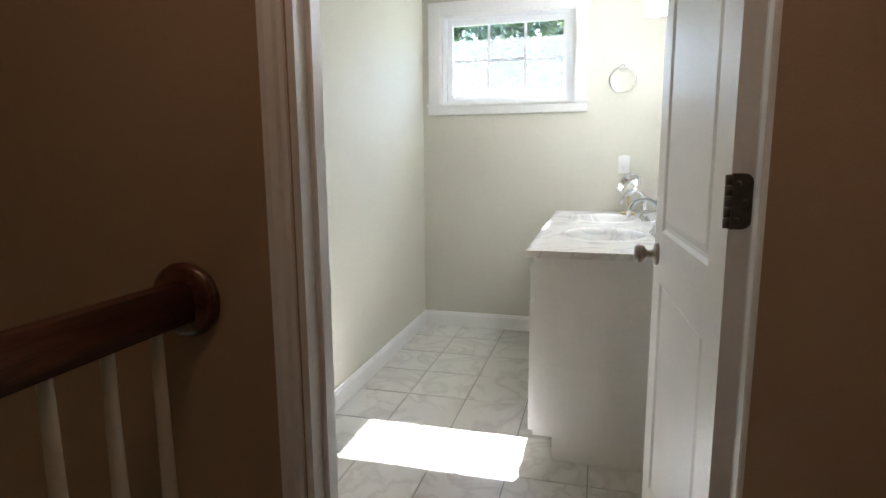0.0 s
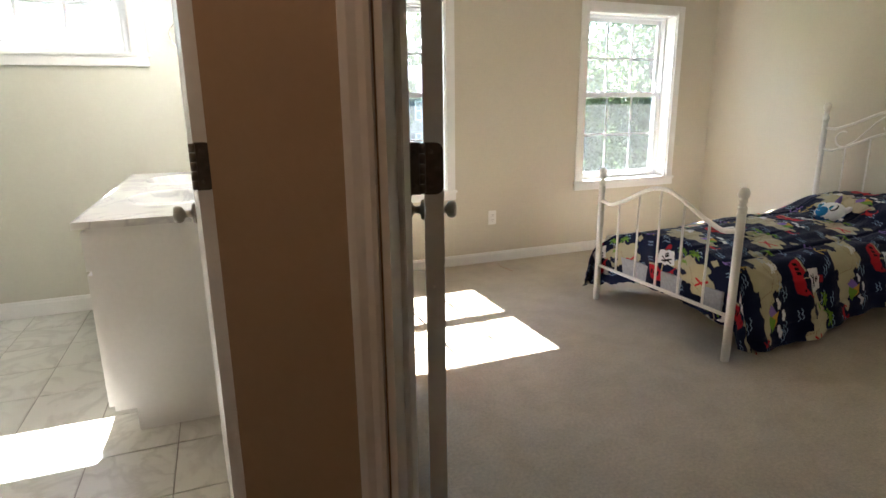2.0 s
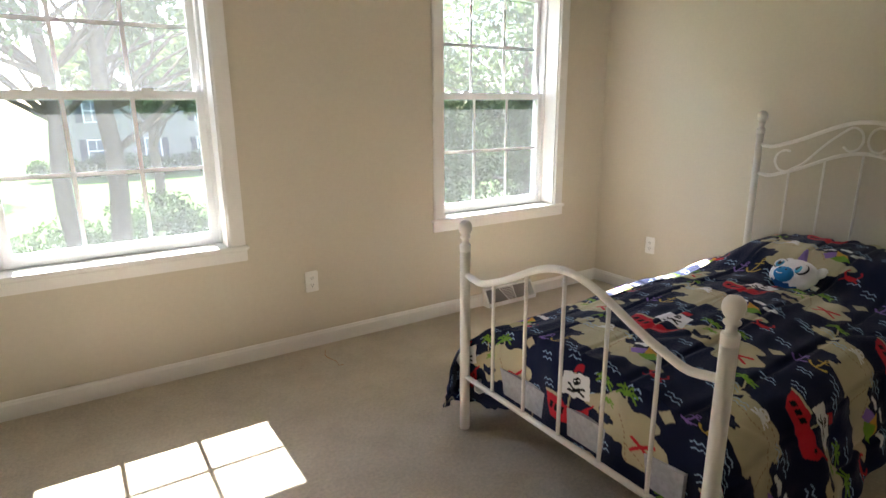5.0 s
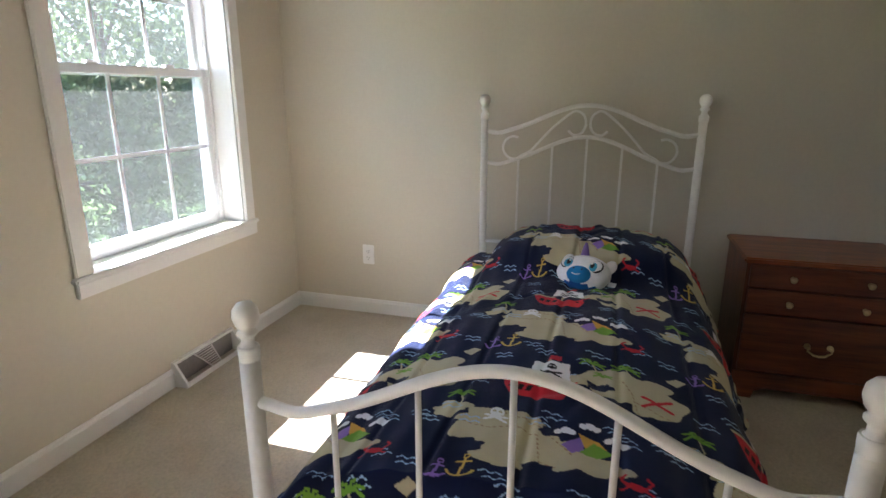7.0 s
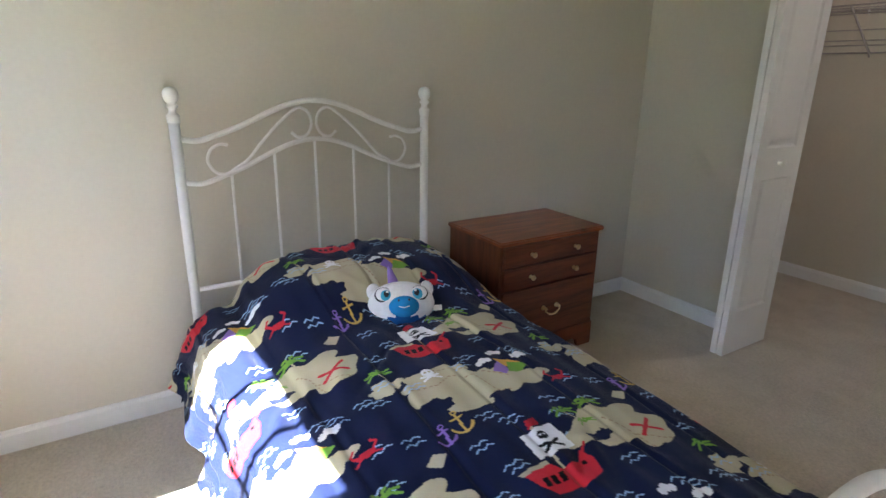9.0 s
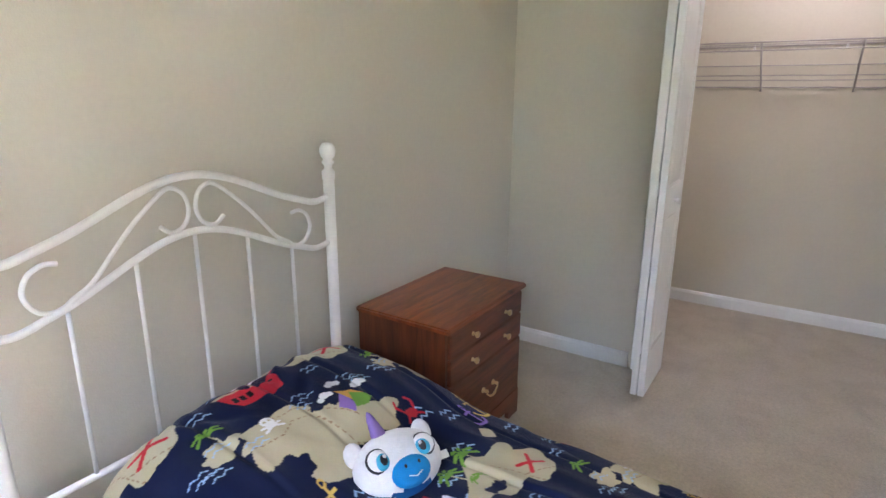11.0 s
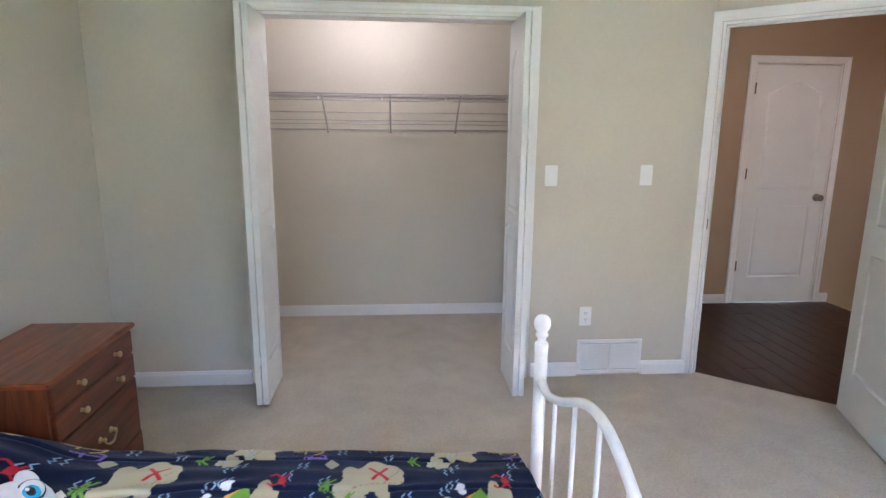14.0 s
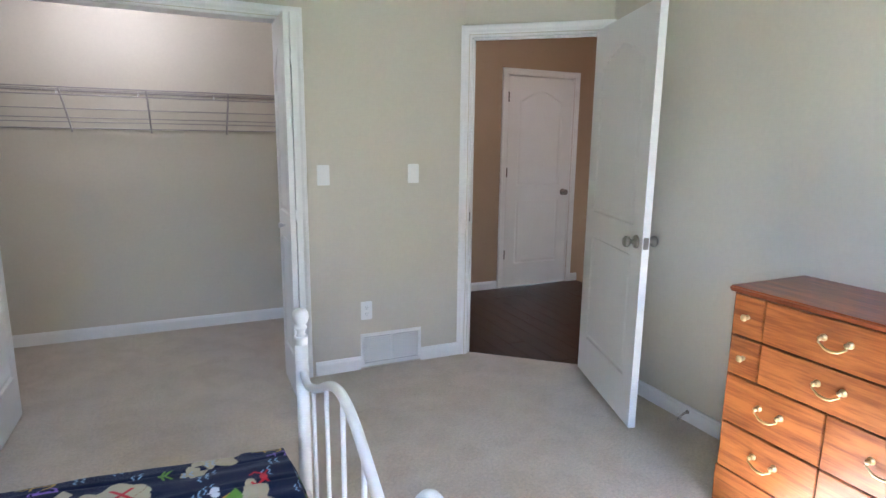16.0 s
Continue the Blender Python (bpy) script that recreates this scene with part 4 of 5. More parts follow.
def comforter():
    """A quilted comforter over mattress and pillow, hanging over both sides and inside the footboard."""
    NU, NV = 760, 580
    u = np.linspace(-.36, 1.86, NU)         # metres along the cloth from the top edge at the foot
    v = np.linspace(-.84, .84, NV)          # metres across from the middle, + towards the north side
    Ug, Vg = np.meshgrid(u, v, indexing="ij")
    rng = np.random.RandomState(3)
    # along the bed
    foot = np.clip(-Ug, 0, None)
    X = 2.925 + np.where(Ug > 0, Ug * .975, 0) - .052 * (1 - np.exp(-foot / .05)) - .02 * foot
    dropu = np.clip(foot - .035, 0, None)
    hump = 1 / (1 + np.exp(-(Ug - 1.34) / .065))
    ztop = .516 + .036 * np.clip(Ug / .8, 0, 1) ** 1.5
    ztop = ztop + .112 * hump * np.clip(1 - (np.abs(Vg) / np.where(Vg > 0, .41, .50)) ** 5, 0, 1) - .16 * np.clip((Ug - 1.70) / .16, 0, 1) ** 2
    ztop = ztop - .028 * np.exp(-((Ug - 1.23) / .15) ** 2 - ((Vg + .06) / .20) ** 2)
    # across the bed
    a = np.abs(Vg)
    flat = np.where(Vg > 0, .435, .40)
    over = np.clip(a - flat, 0, None)
    R = .13
    ang = np.clip(over / R, 0, 1.28)
    rest = np.clip(over - R * 1.28, 0, None)
    Y = np.minimum(a, flat) + R * np.sin(ang) + rest * math.cos(1.36)
    dropv = R * (1 - np.cos(ang)) + rest * math.sin(1.36)
    flare = np.where(Vg > 0, .03, .05) * np.clip(dropv / .4, 0, 1) ** 1.5
    crown = -np.where(Vg > 0, .078, .050) * (np.minimum(a, flat) / flat) ** 2.4 * (1 - np.where(Vg > 0, .35, .8) * hump)
    # hem: the cloth hangs lower at the foot than at the head
    hang = np.clip(.44 - .11 * np.clip(Ug / .9, 0, 1) - .06 * (Vg > 0), 0, 1)
    k = hang / (R * (1 - math.cos(1.28)) + (.84 - flat - R * 1.28) * math.sin(1.36))
    dropv = dropv * k
    du = np.clip(dropu, 0, .315)
    drop = (du ** 2.2 + dropv ** 2.2) ** (1 / 2.2)
    drop = np.minimum(drop, .455)
    Z = ztop + crown - drop
    Y = BY + np.sign(Vg) * (Y * .985 + flare)
    # quilting seams along and a few across, folds on the hanging sides, soft creases
    puff = np.zeros_like(Ug)
    for q in np.arange(-.76, .80, .19):
        puff -= .010 * np.exp(-((Vg - q - .01 * np.sin(3 * Ug + q * 9)) / .011) ** 2)
    puff += .006 * np.cos(2 * np.pi * Vg / .19 + np.pi) ** 2
    for _ in range(46):
        cu, cv, th, ln, wd = rng.uniform(-.1, 1.8), rng.uniform(-.7, .7), rng.uniform(-.9, .9), rng.uniform(.06, .22), rng.uniform(.010, .028)
        p = (Ug - cu) * math.cos(th) + (Vg - cv) * math.sin(th)
        q = -(Ug - cu) * math.sin(th) + (Vg - cv) * math.cos(th)
        puff += rng.uniform(-.010, .011) * np.exp(-(p / ln) ** 2 - (q / wd) ** 2)
    for f, amp in ((9, .004), (17, .0025), (31, .0014)):
        puff += amp * np.sin(f * Ug + 2.1 * np.sin(f * .5 * Vg) + f) * np.cos(f * Vg * .8 + 1.3 * np.sin(f * .37 * Ug))
    side = np.clip(dropv / .25, 0, 1)
    fold = side * (.017 * np.sin(Ug * 15 + 2.0 * np.sin(Ug * 4.1)) + .009 * np.sin(Ug * 33 + 1.0))
    Z += puff * (1 - .7 * side)
    Y += np.sign(Vg) * (fold + puff * side)
    X -= np.clip(du / .1, 0, 1) * .012 * np.sin(Vg * 17 + np.sin(Vg * 7))
    # the north corner at the foot is pushed out past the post
    X -= .13 / (1 + np.exp(-(Vg - .56) / .025)) * np.exp(-((Ug + .02) / .16) ** 2)
    Z = np.maximum(Z, .075)
    nu, nv = NU, NV
    verts = np.stack([X, Y, Z], -1).reshape(-1, 3)
    idx = np.arange(nu * nv).reshape(nu, nv)
    quads = np.stack([idx[:-1, :-1], idx[1:, :-1], idx[1:, 1:], idx[:-1, 1:]], -1).reshape(-1, 4)
    # hem thickness: a rolled rim along the edge
    rim = np.concatenate([idx[:, 0], idx[-1, 1:], idx[-2::-1, -1], idx[0, -2:0:-1]])
    inner = verts[rim].copy()
    inner[:, 1] += np.where(inner[:, 1] > BY, -.022, .022) * (np.abs(inner[:, 1] - BY) > .45)
    inner[:, 2] += .012
    inner[:, 0] += np.where(inner[:, 0] < 3.0, .018, 0)
    base = len(verts)
    n_rim = len(rim)
    ring = np.stack([rim, base + np.arange(n_rim), base + (np.arange(n_rim) + 1) % n_rim, np.roll(rim, -1)], -1)
    verts = np.concatenate([verts, inner])
    me = bpy.data.meshes.new("comforter")
    me.from_pydata(verts.tolist(), [], np.concatenate([quads, ring]).tolist())
    me.polygons.foreach_set("use_smooth", np.ones(len(me.polygons), bool))
    gather = np.clip((Ug.ravel() - 1.05) / .45, 0, 1)
    r_f, s_f = -Vg.ravel() + .015, Ug.ravel() * .99 + 2.925 - 3.28 - .10 * gather * gather * (3 - 2 * gather)
    col = print_colours(r_f, s_f)
    col = np.concatenate([col, np.tile(NAVY, (n_rim, 1))])
    at = me.color_attributes.new("printed", "FLOAT_COLOR", "POINT")
    at.data.foreach_set("color", np.concatenate([col, np.ones((len(col), 1))], 1).astype(np.float32).ravel())
    m = mat("printed_cotton", (1, 1, 1), .85, var=.06, scale=20, bump=.25, bscale=700, spec=.15, fine=300)
    n, l = m.node_tree.nodes, m.node_tree.links
    vc = n.new("ShaderNodeVertexColor")
    vc.layer_name = "printed"
    mul = n["Principled BSDF"].inputs["Base Color"].links[0].from_node
    l.new(vc.outputs[0], mul.inputs[6])
    n["Principled BSDF"].inputs["Specular IOR Level"].default_value = .12
    n["Principled BSDF"].inputs["Sheen Weight"].default_value, n["Principled BSDF"].inputs["Sheen Roughness"].default_value = .12, .35
    me.materials.append(m)
    me.update()
    ob = new("comforter", me)
    return tagged(ob, "navy quilted comforter printed with pirate maps and ships", "comforter")


comforter()
bm = bmesh.new()
bmesh.ops.create_uvsphere(bm, u_segments=24, v_segments=12, radius=1.0)
for w in bm.verts:
    p = w.co
    w.co = Vector((4.575 + .165 * math.copysign(abs(p.x) ** .7, p.x), BY + .32 * math.copysign(abs(p.y) ** .6, p.y), .535 + .045 * p.z))
for f in bm.faces:
    f.smooth = True
tagged(part("pillow", bm, mat("white_cotton", (.75, .74, .72), .9, bump=.2, bscale=300)), "white pillow hidden under the comforter", "pillow")


def plush():
    """A small unicorn-head cushion: one mesh of several cloths."""
    cloth = lambda nm, c: mat(nm, c, .95, var=.08, scale=40, bump=.5, bscale=500, spec=.1)
    mats = [cloth("white_plush", (.78, .77, .78)), cloth("blue_plush", (.02, .10, .30)), cloth("light_blue_plush", (.03, .22, .50)), cloth("lilac_cloth", (.22, .15, .42)), mat("black_thread", (.01, .01, .015), .6), mat("eye_blue", (.05, .35, .55), .6)]
    bm = bmesh.new()

    def ball(c, r, mi, power=1.0, seg=24):
        vs = bmesh.ops.create_uvsphere(bm, u_segments=seg, v_segments=seg // 2, radius=1.0)["verts"]
        for w in vs:
            w.co = Vector((c[0] + r[0] * w.co.x, c[1] + r[1] * w.co.y, c[2] + r[2] * w.co.z))
        for f in {f for w in vs for f in w.link_faces}:
            f.material_index, f.smooth = mi, True
        return vs
    # local axes: x to its right as one faces it, y up its forehead, z out of the face
    head = ball((0, 0, 0), (.092, .066, .045), 0)
    for f in {f for w in head for f in w.link_faces}:
        c = f.calc_center_median()
        if c.z < -.006 or c.y < -.050:
            f.material_index = 1
    ball((.004, -.026, .030), (.042, .030, .026), 2)
    for sx in (-1, 1):
        ball((sx * .048, .010, .034), (.025, .024, .009), 4, seg=16)
        ball((sx * .048, .010, .0362), (.0225, .0215, .009), 0, seg=16)
        ball((sx * .044, .006, .0395), (.016, .017, .0075), 5, seg=16)
        ball((sx * .042, .006, .0430), (.0095, .0115, .0052), 4, seg=12)
        ball((sx * .038, .012, .0470), (.004, .004, .002), 0, seg=8)
        ball((sx * .074, .044, -.004), (.020, .026, .013), 0, seg=14)
        ball((.004 + sx * .014, -.020, .0545), (.003, .004, .002), 4, seg=8)
    lathe_before = len(bm.faces)
    lathe(bm, [(.015, -.004), (.0145, .008), (.0115, .018), (.012, .020), (.0085, .032), (.009, .034), (.004, .048), (0, .052)], pose(-.018, .060, .008, -72, 0, 12), 14)
    bm.faces.ensure_lookup_table()
    for f in bm.faces[lathe_before:]:
        f.material_index = 3
    tube(bm, [(-.010, -.038, .0525), (.004, -.043, .0545), (.018, -.037, .052)], .0013, 6)
    bm.faces.ensure_lookup_table()
    tag0 = len(bm.faces)
    box(bm, .088, .112, -.022, -.006, -.012, -.0105)
    bm.faces.ensure_lookup_table()
    for f in bm.faces[tag0:]:
        f.material_index = 0
    ob = part("plush_toy", bm, mats)
    up = Vector((-.56, .26, .78)).normalized()
    top = (Vector((.72, -.30, .62)) - up * Vector((.72, -.30, .62)).dot(up)).normalized()
    right = top.cross(up)
    m = Matrix((right, top, up)).transposed().to_4x4()
    m.translation = (4.140, 2.470, .575)
    ob.matrix_basis = m @ Matrix.Diagonal((1.22, 1.22, 1.22, 1))
    return tagged(ob, "small white and blue stuffed unicorn head cushion", "stuffed toy")


plush()


# ---------------------------------------------------------------- chests
def bail_handle(parent, m, w=.082):
    """A brass bail pull: two rosettes, posts and a swagged bail. Front towards -y."""
    bm = bmesh.new()
    for s in (-1, 1):
        lathe(bm, [(.0125, 0), (.0125, .002), (.009, .006), (.006, .010), (.0075, .016), (.0085, .020), (.006, .024), (0, .025)], pose(s * w / 2, 0, 0, 90), 14)
    pts = [(-w / 2, -.020, 0), (-w / 2 - .003, -.022, -.012), (-w / 2 + .012, -.022, -.022), (-w / 4, -.024, -.028), (0, -.025, -.031), (w / 4, -.024, -.028), (w / 2 - .012, -.022, -.022), (w / 2 + .003, -.022, -.012), (w / 2, -.020, 0)]
    tube(bm, pts, [.003, .0032, .004, .0045, .005, .0045, .004, .0032, .003], 8)
    return part("handle", bm, M_BRASS, parent, "brass bail handle", m)


def brass_knob(parent, m):
    bm = bmesh.new()
    lathe(bm, [(.009, 0), (.006, .006), (.0055, .010), (.011, .016), (.0135, .021), (.011, .026), (0, .028)], m @ pose(0, 0, 0, 90), 14)
    return part("knob", bm, M_BRASS, parent, "round brass knob")


def chest(name, m, w, d, h, rows, label, front, side, topm, base=.10, cut=True, category="chest"):
    """A chest: carcass, top, base and lipped drawers. Local: front towards -y at y = 0, x from 0 to w. rows: (z0, z1, splits, pulls)."""
    e = empty(name, m, label, category)
    for nm, q in (("side_panel", (.0, .018, .004, d, .0, h - .022)), ("side_panel", (w - .018, w, .004, d, .0, h - .022)), ("back_panel", (.018, w - .018, d - .012, d, .06, h - .022)),
                  ("bottom_panel", (.018, w - .018, .012, d - .012, .075, .09)), ("top_rail", (.018, w - .018, .012, d - .012, h - .04, h - .022))):
        bm = bmesh.new()
        box(bm, *q)
        part(nm, bm, side, e)
    bm = bmesh.new()
    box(bm, -.014, w + .014, -.018, d + .004, h - .022, h, bevel=.006)
    part("top", bm, topm, e, "brown stained pine top")
    bm = bmesh.new()
    if cut:
        prof = [(0, 0), (.085, 0), (.095, .035), (.13, .05), (w - .13, .05), (w - .095, .035), (w - .085, 0), (w, 0), (w, base), (0, base)]
    else:
        prof = [(0, 0), (w, 0), (w, base), (0, base)]
    f = [bm.verts.new((x, -.006, z)) for x, z in prof]
    g = [bm.verts.new((x, .014, z)) for x, z in prof]
    bm.faces.new(f), bm.faces.new(g[::-1])
    for i in range(len(prof)):
        j = (i + 1) % len(prof)
        bm.faces.new((f[i], g[i], g[j], f[j]))
    part("base_board", bm, front, e)
    for z0, z1, splits, pulls in rows:
        for (a, b), pull in zip(zip(splits, splits[1:]), pulls):
            bm = bmesh.new()
            box(bm, a + .0025, b - .0025, -.010, .010, z0 + .003, z1 - .003, bevel=.003)
            dr = part("drawer", bm, front, e)
            mid = ((a + b) / 2, (z0 + z1) / 2)
            if pull == "bail":
                bail_handle(dr, pose(mid[0], -.010, mid[1] + .012))
            elif pull == "knob":
                brass_knob(dr, pose(mid[0], -.010, mid[1]))
            elif pull == "knobs":
                for q in (.27, .73):
                    brass_knob(dr, pose(a + (b - a) * q, -.010, mid[1]))
    return e


# nightstand: faces west; chest: faces east
W = .60
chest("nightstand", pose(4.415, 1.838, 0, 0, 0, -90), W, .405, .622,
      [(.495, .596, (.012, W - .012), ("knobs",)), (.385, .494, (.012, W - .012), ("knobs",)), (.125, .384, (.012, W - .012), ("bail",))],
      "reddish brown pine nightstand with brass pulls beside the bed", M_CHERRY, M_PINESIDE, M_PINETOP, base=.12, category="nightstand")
W = .765
chest("chest_of_drawers", pose(1.265, 2.335, 0, 0, 0, 90), W, .41, .885,
      [(.700, .860, (.008, .132, W - .132, W - .008), ("knob", "bail", "knob")), (.545, .699, (.008, .132, W - .132, W - .008), ("knob", "bail", "knob")),
       (.350, .544, (.008, W / 2, W - .008), ("bail", "bail")), (.160, .349, (.008, W / 2, W - .008), ("bail", "bail"))],
      "orange pine chest of drawers with brass bail handles", M_PINE, M_PINESIDE, M_PINETOP, base=.155, cut=False, category="chest of drawers")


# ---------------------------------------------------------------- wall plates and grilles
def wall_plate(m, kind):
    """A cover plate, front towards -y, with a duplex outlet or a toggle switch."""
    lab = {"outlet": "white duplex outlet with cover plate", "switch": "white toggle light switch with cover plate", "night_light": "white outlet with a plug-in night light"}[kind]
    e = empty({"outlet": "wall_outlet", "switch": "light_switch", "night_light": "wall_outlet"}[kind], m, lab, "outlet" if kind != "switch" else "light switch")
    bm = bmesh.new()
    box(bm, -.036, .036, -.006, 0, -.058, .058, bevel=.004)
    part("cover_plate", bm, M_PLASTIC, e)
    if kind == "switch":
        bm = bmesh.new()
        box(bm, -.006, .006, -.009, -.006, -.013, .013)
        box(bm, -.004, .004, -.018, -.007, .001, .010, bevel=.002)
        part("toggle", bm, M_PLASTIC, e)
        for z in (-.03, .03):
            bm = bmesh.new()
            lathe(bm, [(.0035, 0), (.003, .0015), (0, .002)], pose(0, -.006, z, 90), 10)
            part("screw", bm, M_PLASTIC, e)
    else:
        for z in (-.02, .02):
            bm = bmesh.new()
            box(bm, -.0165, .0165, -.009, -.0055, z - .0145, z + .0145, bevel=.004)
            s = part("receptacle", bm, M_PLASTIC, e)
            bm = bmesh.new()
            for x in (-.0065, .0065):
                box(bm, x - .0011, x + .0011, -.0095, -.0088, z - .002, z + .007)
            tube(bm, [(0, -.0095, z - .008), (0, -.0088, z - .008)], .0024, 8)
            part("slots", bm, M_DARK, s)
        if kind == "night_light":
            bm = bmesh.new()
            box(bm, -.022, .022, -.042, -.010, .0, .062, bevel=.008)
            part("night_light", bm, M_PLASTIC, e, "white plug-in night light")
    return e


wall_plate(pose(2.61, NY, .375), "outlet"), wall_plate(pose(EX, 3.712, .358, 0, 0, -90), "outlet")
wall_plate(pose(2.155, CY, .375, 0, 0, 180), "outlet")
wall_plate(pose(2.400, CY, 1.205, 0, 0, 180), "switch"), wall_plate(pose(1.848, CY, 1.21, 0, 0, 180), "switch")
wall_plate(pose(.470, NY, 1.175), "night_light")


def return_grille(m, w, h):
    e = empty("return_air_grille", m, "white louvred return air grille above the carpet", "vent")
    bm = bmesh.new()
    for b in ((0, w, -.012, 0, 0, .022), (0, w, -.012, 0, h - .022, h), (0, .022, -.012, 0, .022, h - .022), (w - .022, w, -.012, 0, .022, h - .022), (w / 2 - .006, w / 2 + .006, -.011, -.001, .022, h - .022)):
        box(bm, *b, bevel=.002)
    part("frame", bm, M_TRIM, e)
    bm = bmesh.new()
    box(bm, .02, w - .02, -.0015, -.0005, .02, h - .02)
    part("backing", bm, mat("shaded_duct", (.25, .25, .26), .8), e)
    n = 13
    for i in range(n):
        z = .026 + (h - .052) * (i + .5) / n
        for a, b in ((.022, w / 2 - .006), (w / 2 + .006, w - .022)):
            bm = bmesh.new()
            box(bm, a, b, -.006, .006, -.0009, .0009)
            bmesh.ops.transform(bm, matrix=pose(0, -.006, z) @ pose(0, 0, 0, 40), verts=bm.verts)
            part("louvre", bm, M_TRIM, e)
    return e


return_grille(pose(2.195, CY, .012, 0, 0, 180), .40, .215)


def floor_register(x0, x1):
    """A baseboard register with a sloping face: two open bays and a fan of slats between."""
    e = empty("baseboard_register", pose(x0, NY, 0), "white metal baseboard heating register on the carpet", "vent")
    w, d, h = x1 - x0, .075, .115
    a, b = Vector((0, -d, .022)), Vector((0, -.016, h))        # lower and upper edge of the sloping face
    bm = bmesh.new()
    for xs in ((0, .012), (w - .012, w)):
        prof = [(0, 0), (-d, 0), (-d, .022), (-.016, h), (0, h)]
        lo, hi = [bm.verts.new((xs[0], y, z)) for y, z in prof], [bm.verts.new((xs[1], y, z)) for y, z in prof]
        bm.faces.new(lo), bm.faces.new(hi[::-1])
        for i in range(5):
            j = (i + 1) % 5
            bm.faces.new((lo[i], lo[j], hi[j], hi[i]))
    box(bm, .012, w - .012, -d, -d + .004, 0, .026)
    box(bm, .012, w - .012, -.022, 0, h - .012, h)
    part("frame", bm, M_TRIM, e)
    bm = bmesh.new()
    box(bm, .012, w - .012, -.010, -.006, .002, h - .012)
    part("damper", bm, mat("grey_metal_damper", (.30, .28, .27), .5, .3), e, "grey metal damper plate")

    def strip(nm, p, q, t, mt=M_TRIM):
        """A bar on the sloping face from p to q, each (x, share of the slope)."""
        bm = bmesh.new()
        pts = [Vector((x, 0, 0)) + a.lerp(b, s) for x, s in (p, q)]
        tube(bm, pts, t, 6)
        part(nm, bm, mt, e)
    c = w / 2
    strip("mullion", (c - .03, .02), (c - .09, .95), .0035), strip("mullion", (c + .03, .02), (c + .03, .95), .0035)
    strip("mullion", (c - .03, .03), (c + .03, .03), .0035)
    for i in range(1, 9):
        s = i / 9.0
        strip("slat", (c - .03 - .06 * s, .03 + .9 * s), (c + .03, .03 + .9 * s), .0018)
    return e


floor_register(3.772, 4.185)

# Small things on walls and floor
e = empty("wall_hook", pose(EX, 2.62, 1.83, 0, 0, -90), "small brown metal curtain bracket screwed to the wall", "wall hook")
bm = bmesh.new()
box(bm, -.010, .010, -.004, 0, -.009, .009, bevel=.001)
part("back_plate", bm, M_BRONZE, e)
bm = bmesh.new()
tube(bm, [(-.030, -.012, -.002), (0, -.014, 0), (.030, -.012, .002)], .006, 8)
tube(bm, [(0, -.001, 0), (0, -.014, 0)], .004, 8)
part("arm", bm, M_BRONZE, e)
e = empty("door_stop", pose(WX + .013, 1.826, .055, 0, 0, 90), "spring door stop on the baseboard", "door stop")
bm = bmesh.new()
tube(bm, [(.006 * math.cos(a * .9), -.004 - a * .0011, .006 * math.sin(a * .9) - .00001 * a * a) for a in range(56)], .0014, 6)
part("spring", bm, M_NICKEL, e)
bm = bmesh.new()
lathe(bm, [(.011, 0), (.009, .006), (0, .007)], pose(0, 0, 0, 90), 12)
part("mount", bm, M_NICKEL, e)
bm = bmesh.new()
lathe(bm, [(.008, 0), (.0085, .008), (.006, .013), (0, .014)], pose(0, -.064, -.002, 90), 12)
part("rubber_tip", bm, M_PLASTIC, e, "white rubber tip")
bm = bmesh.new()
tube(bm, [(2.626, 4.09, .003), (2.600, 4.03, .004), (2.606, 3.98, .003), (2.622, 3.93, .004), (2.616, 3.88, .003), (2.64, 3.872, .003)], .0016, 6)
tagged(part("thread", bm, mat("orange_yarn", (.45, .20, .05), .9)), "orange thread lying on the carpet", "thread")


# ---------------------------------------------------------------- closet
def wire_shelf():
    x0, x1 = 2.275, EX - .004
    e = empty("wire_shelf", pose(x0, BK, 1.70), "white wire closet shelf with angled braces", "closet shelf")
    L = x1 - x0
    # White coated wire; its shade against the lit wall is in this grey.
    wm = mat("shaded_white_wire", (.40, .37, .345), .45, var=.05)
    fy = .345

    def rod(nm, pts, r):
        bm = bmesh.new()
        tube(bm, pts, r, 8)
        part(nm, bm, wm, e)
    # The last four rods stand in for the shelf wires' shadows on the wall.
    for y, z, r in ((fy, .0, .0042), (fy + .004, -.045, .0042), (fy * .66, -.004, .003), (fy * .33, -.004, .003), (.006, 0, .0042), (.16, -.118, .0034), (.10, -.172, .0034), (.07, -.198, .0034), (.010, -.238, .0042)):
        rod("wire_and_shadow_line", [(.002, y, z), (L - .002, y, z)], r)
    bm = bmesh.new()
    x = .012
    while x < L:
        tube(bm, [(x, .006, .004), (x, fy, .004), (x, fy + .006, -.045)], .0009, 5, caps=False)
        x += .0254
    tagged(part("wire_grid", bm, wm, e), kind="stuff")
    for bx in (.07, .545, 1.035, 1.505, 1.98, 2.45):
        rod("brace", [(bx, fy, -.002), (bx, .012, -.240), (bx, .003, -.262)], .006)
    for bx in (.15, .62, 1.10, 1.57, 2.03):
        bm = bmesh.new()
        box(bm, bx - .006, bx + .006, 0.0005, .012, -.022, .008, bevel=.002)
        part("wall_clip", bm, M_PLASTIC, e)
    return e


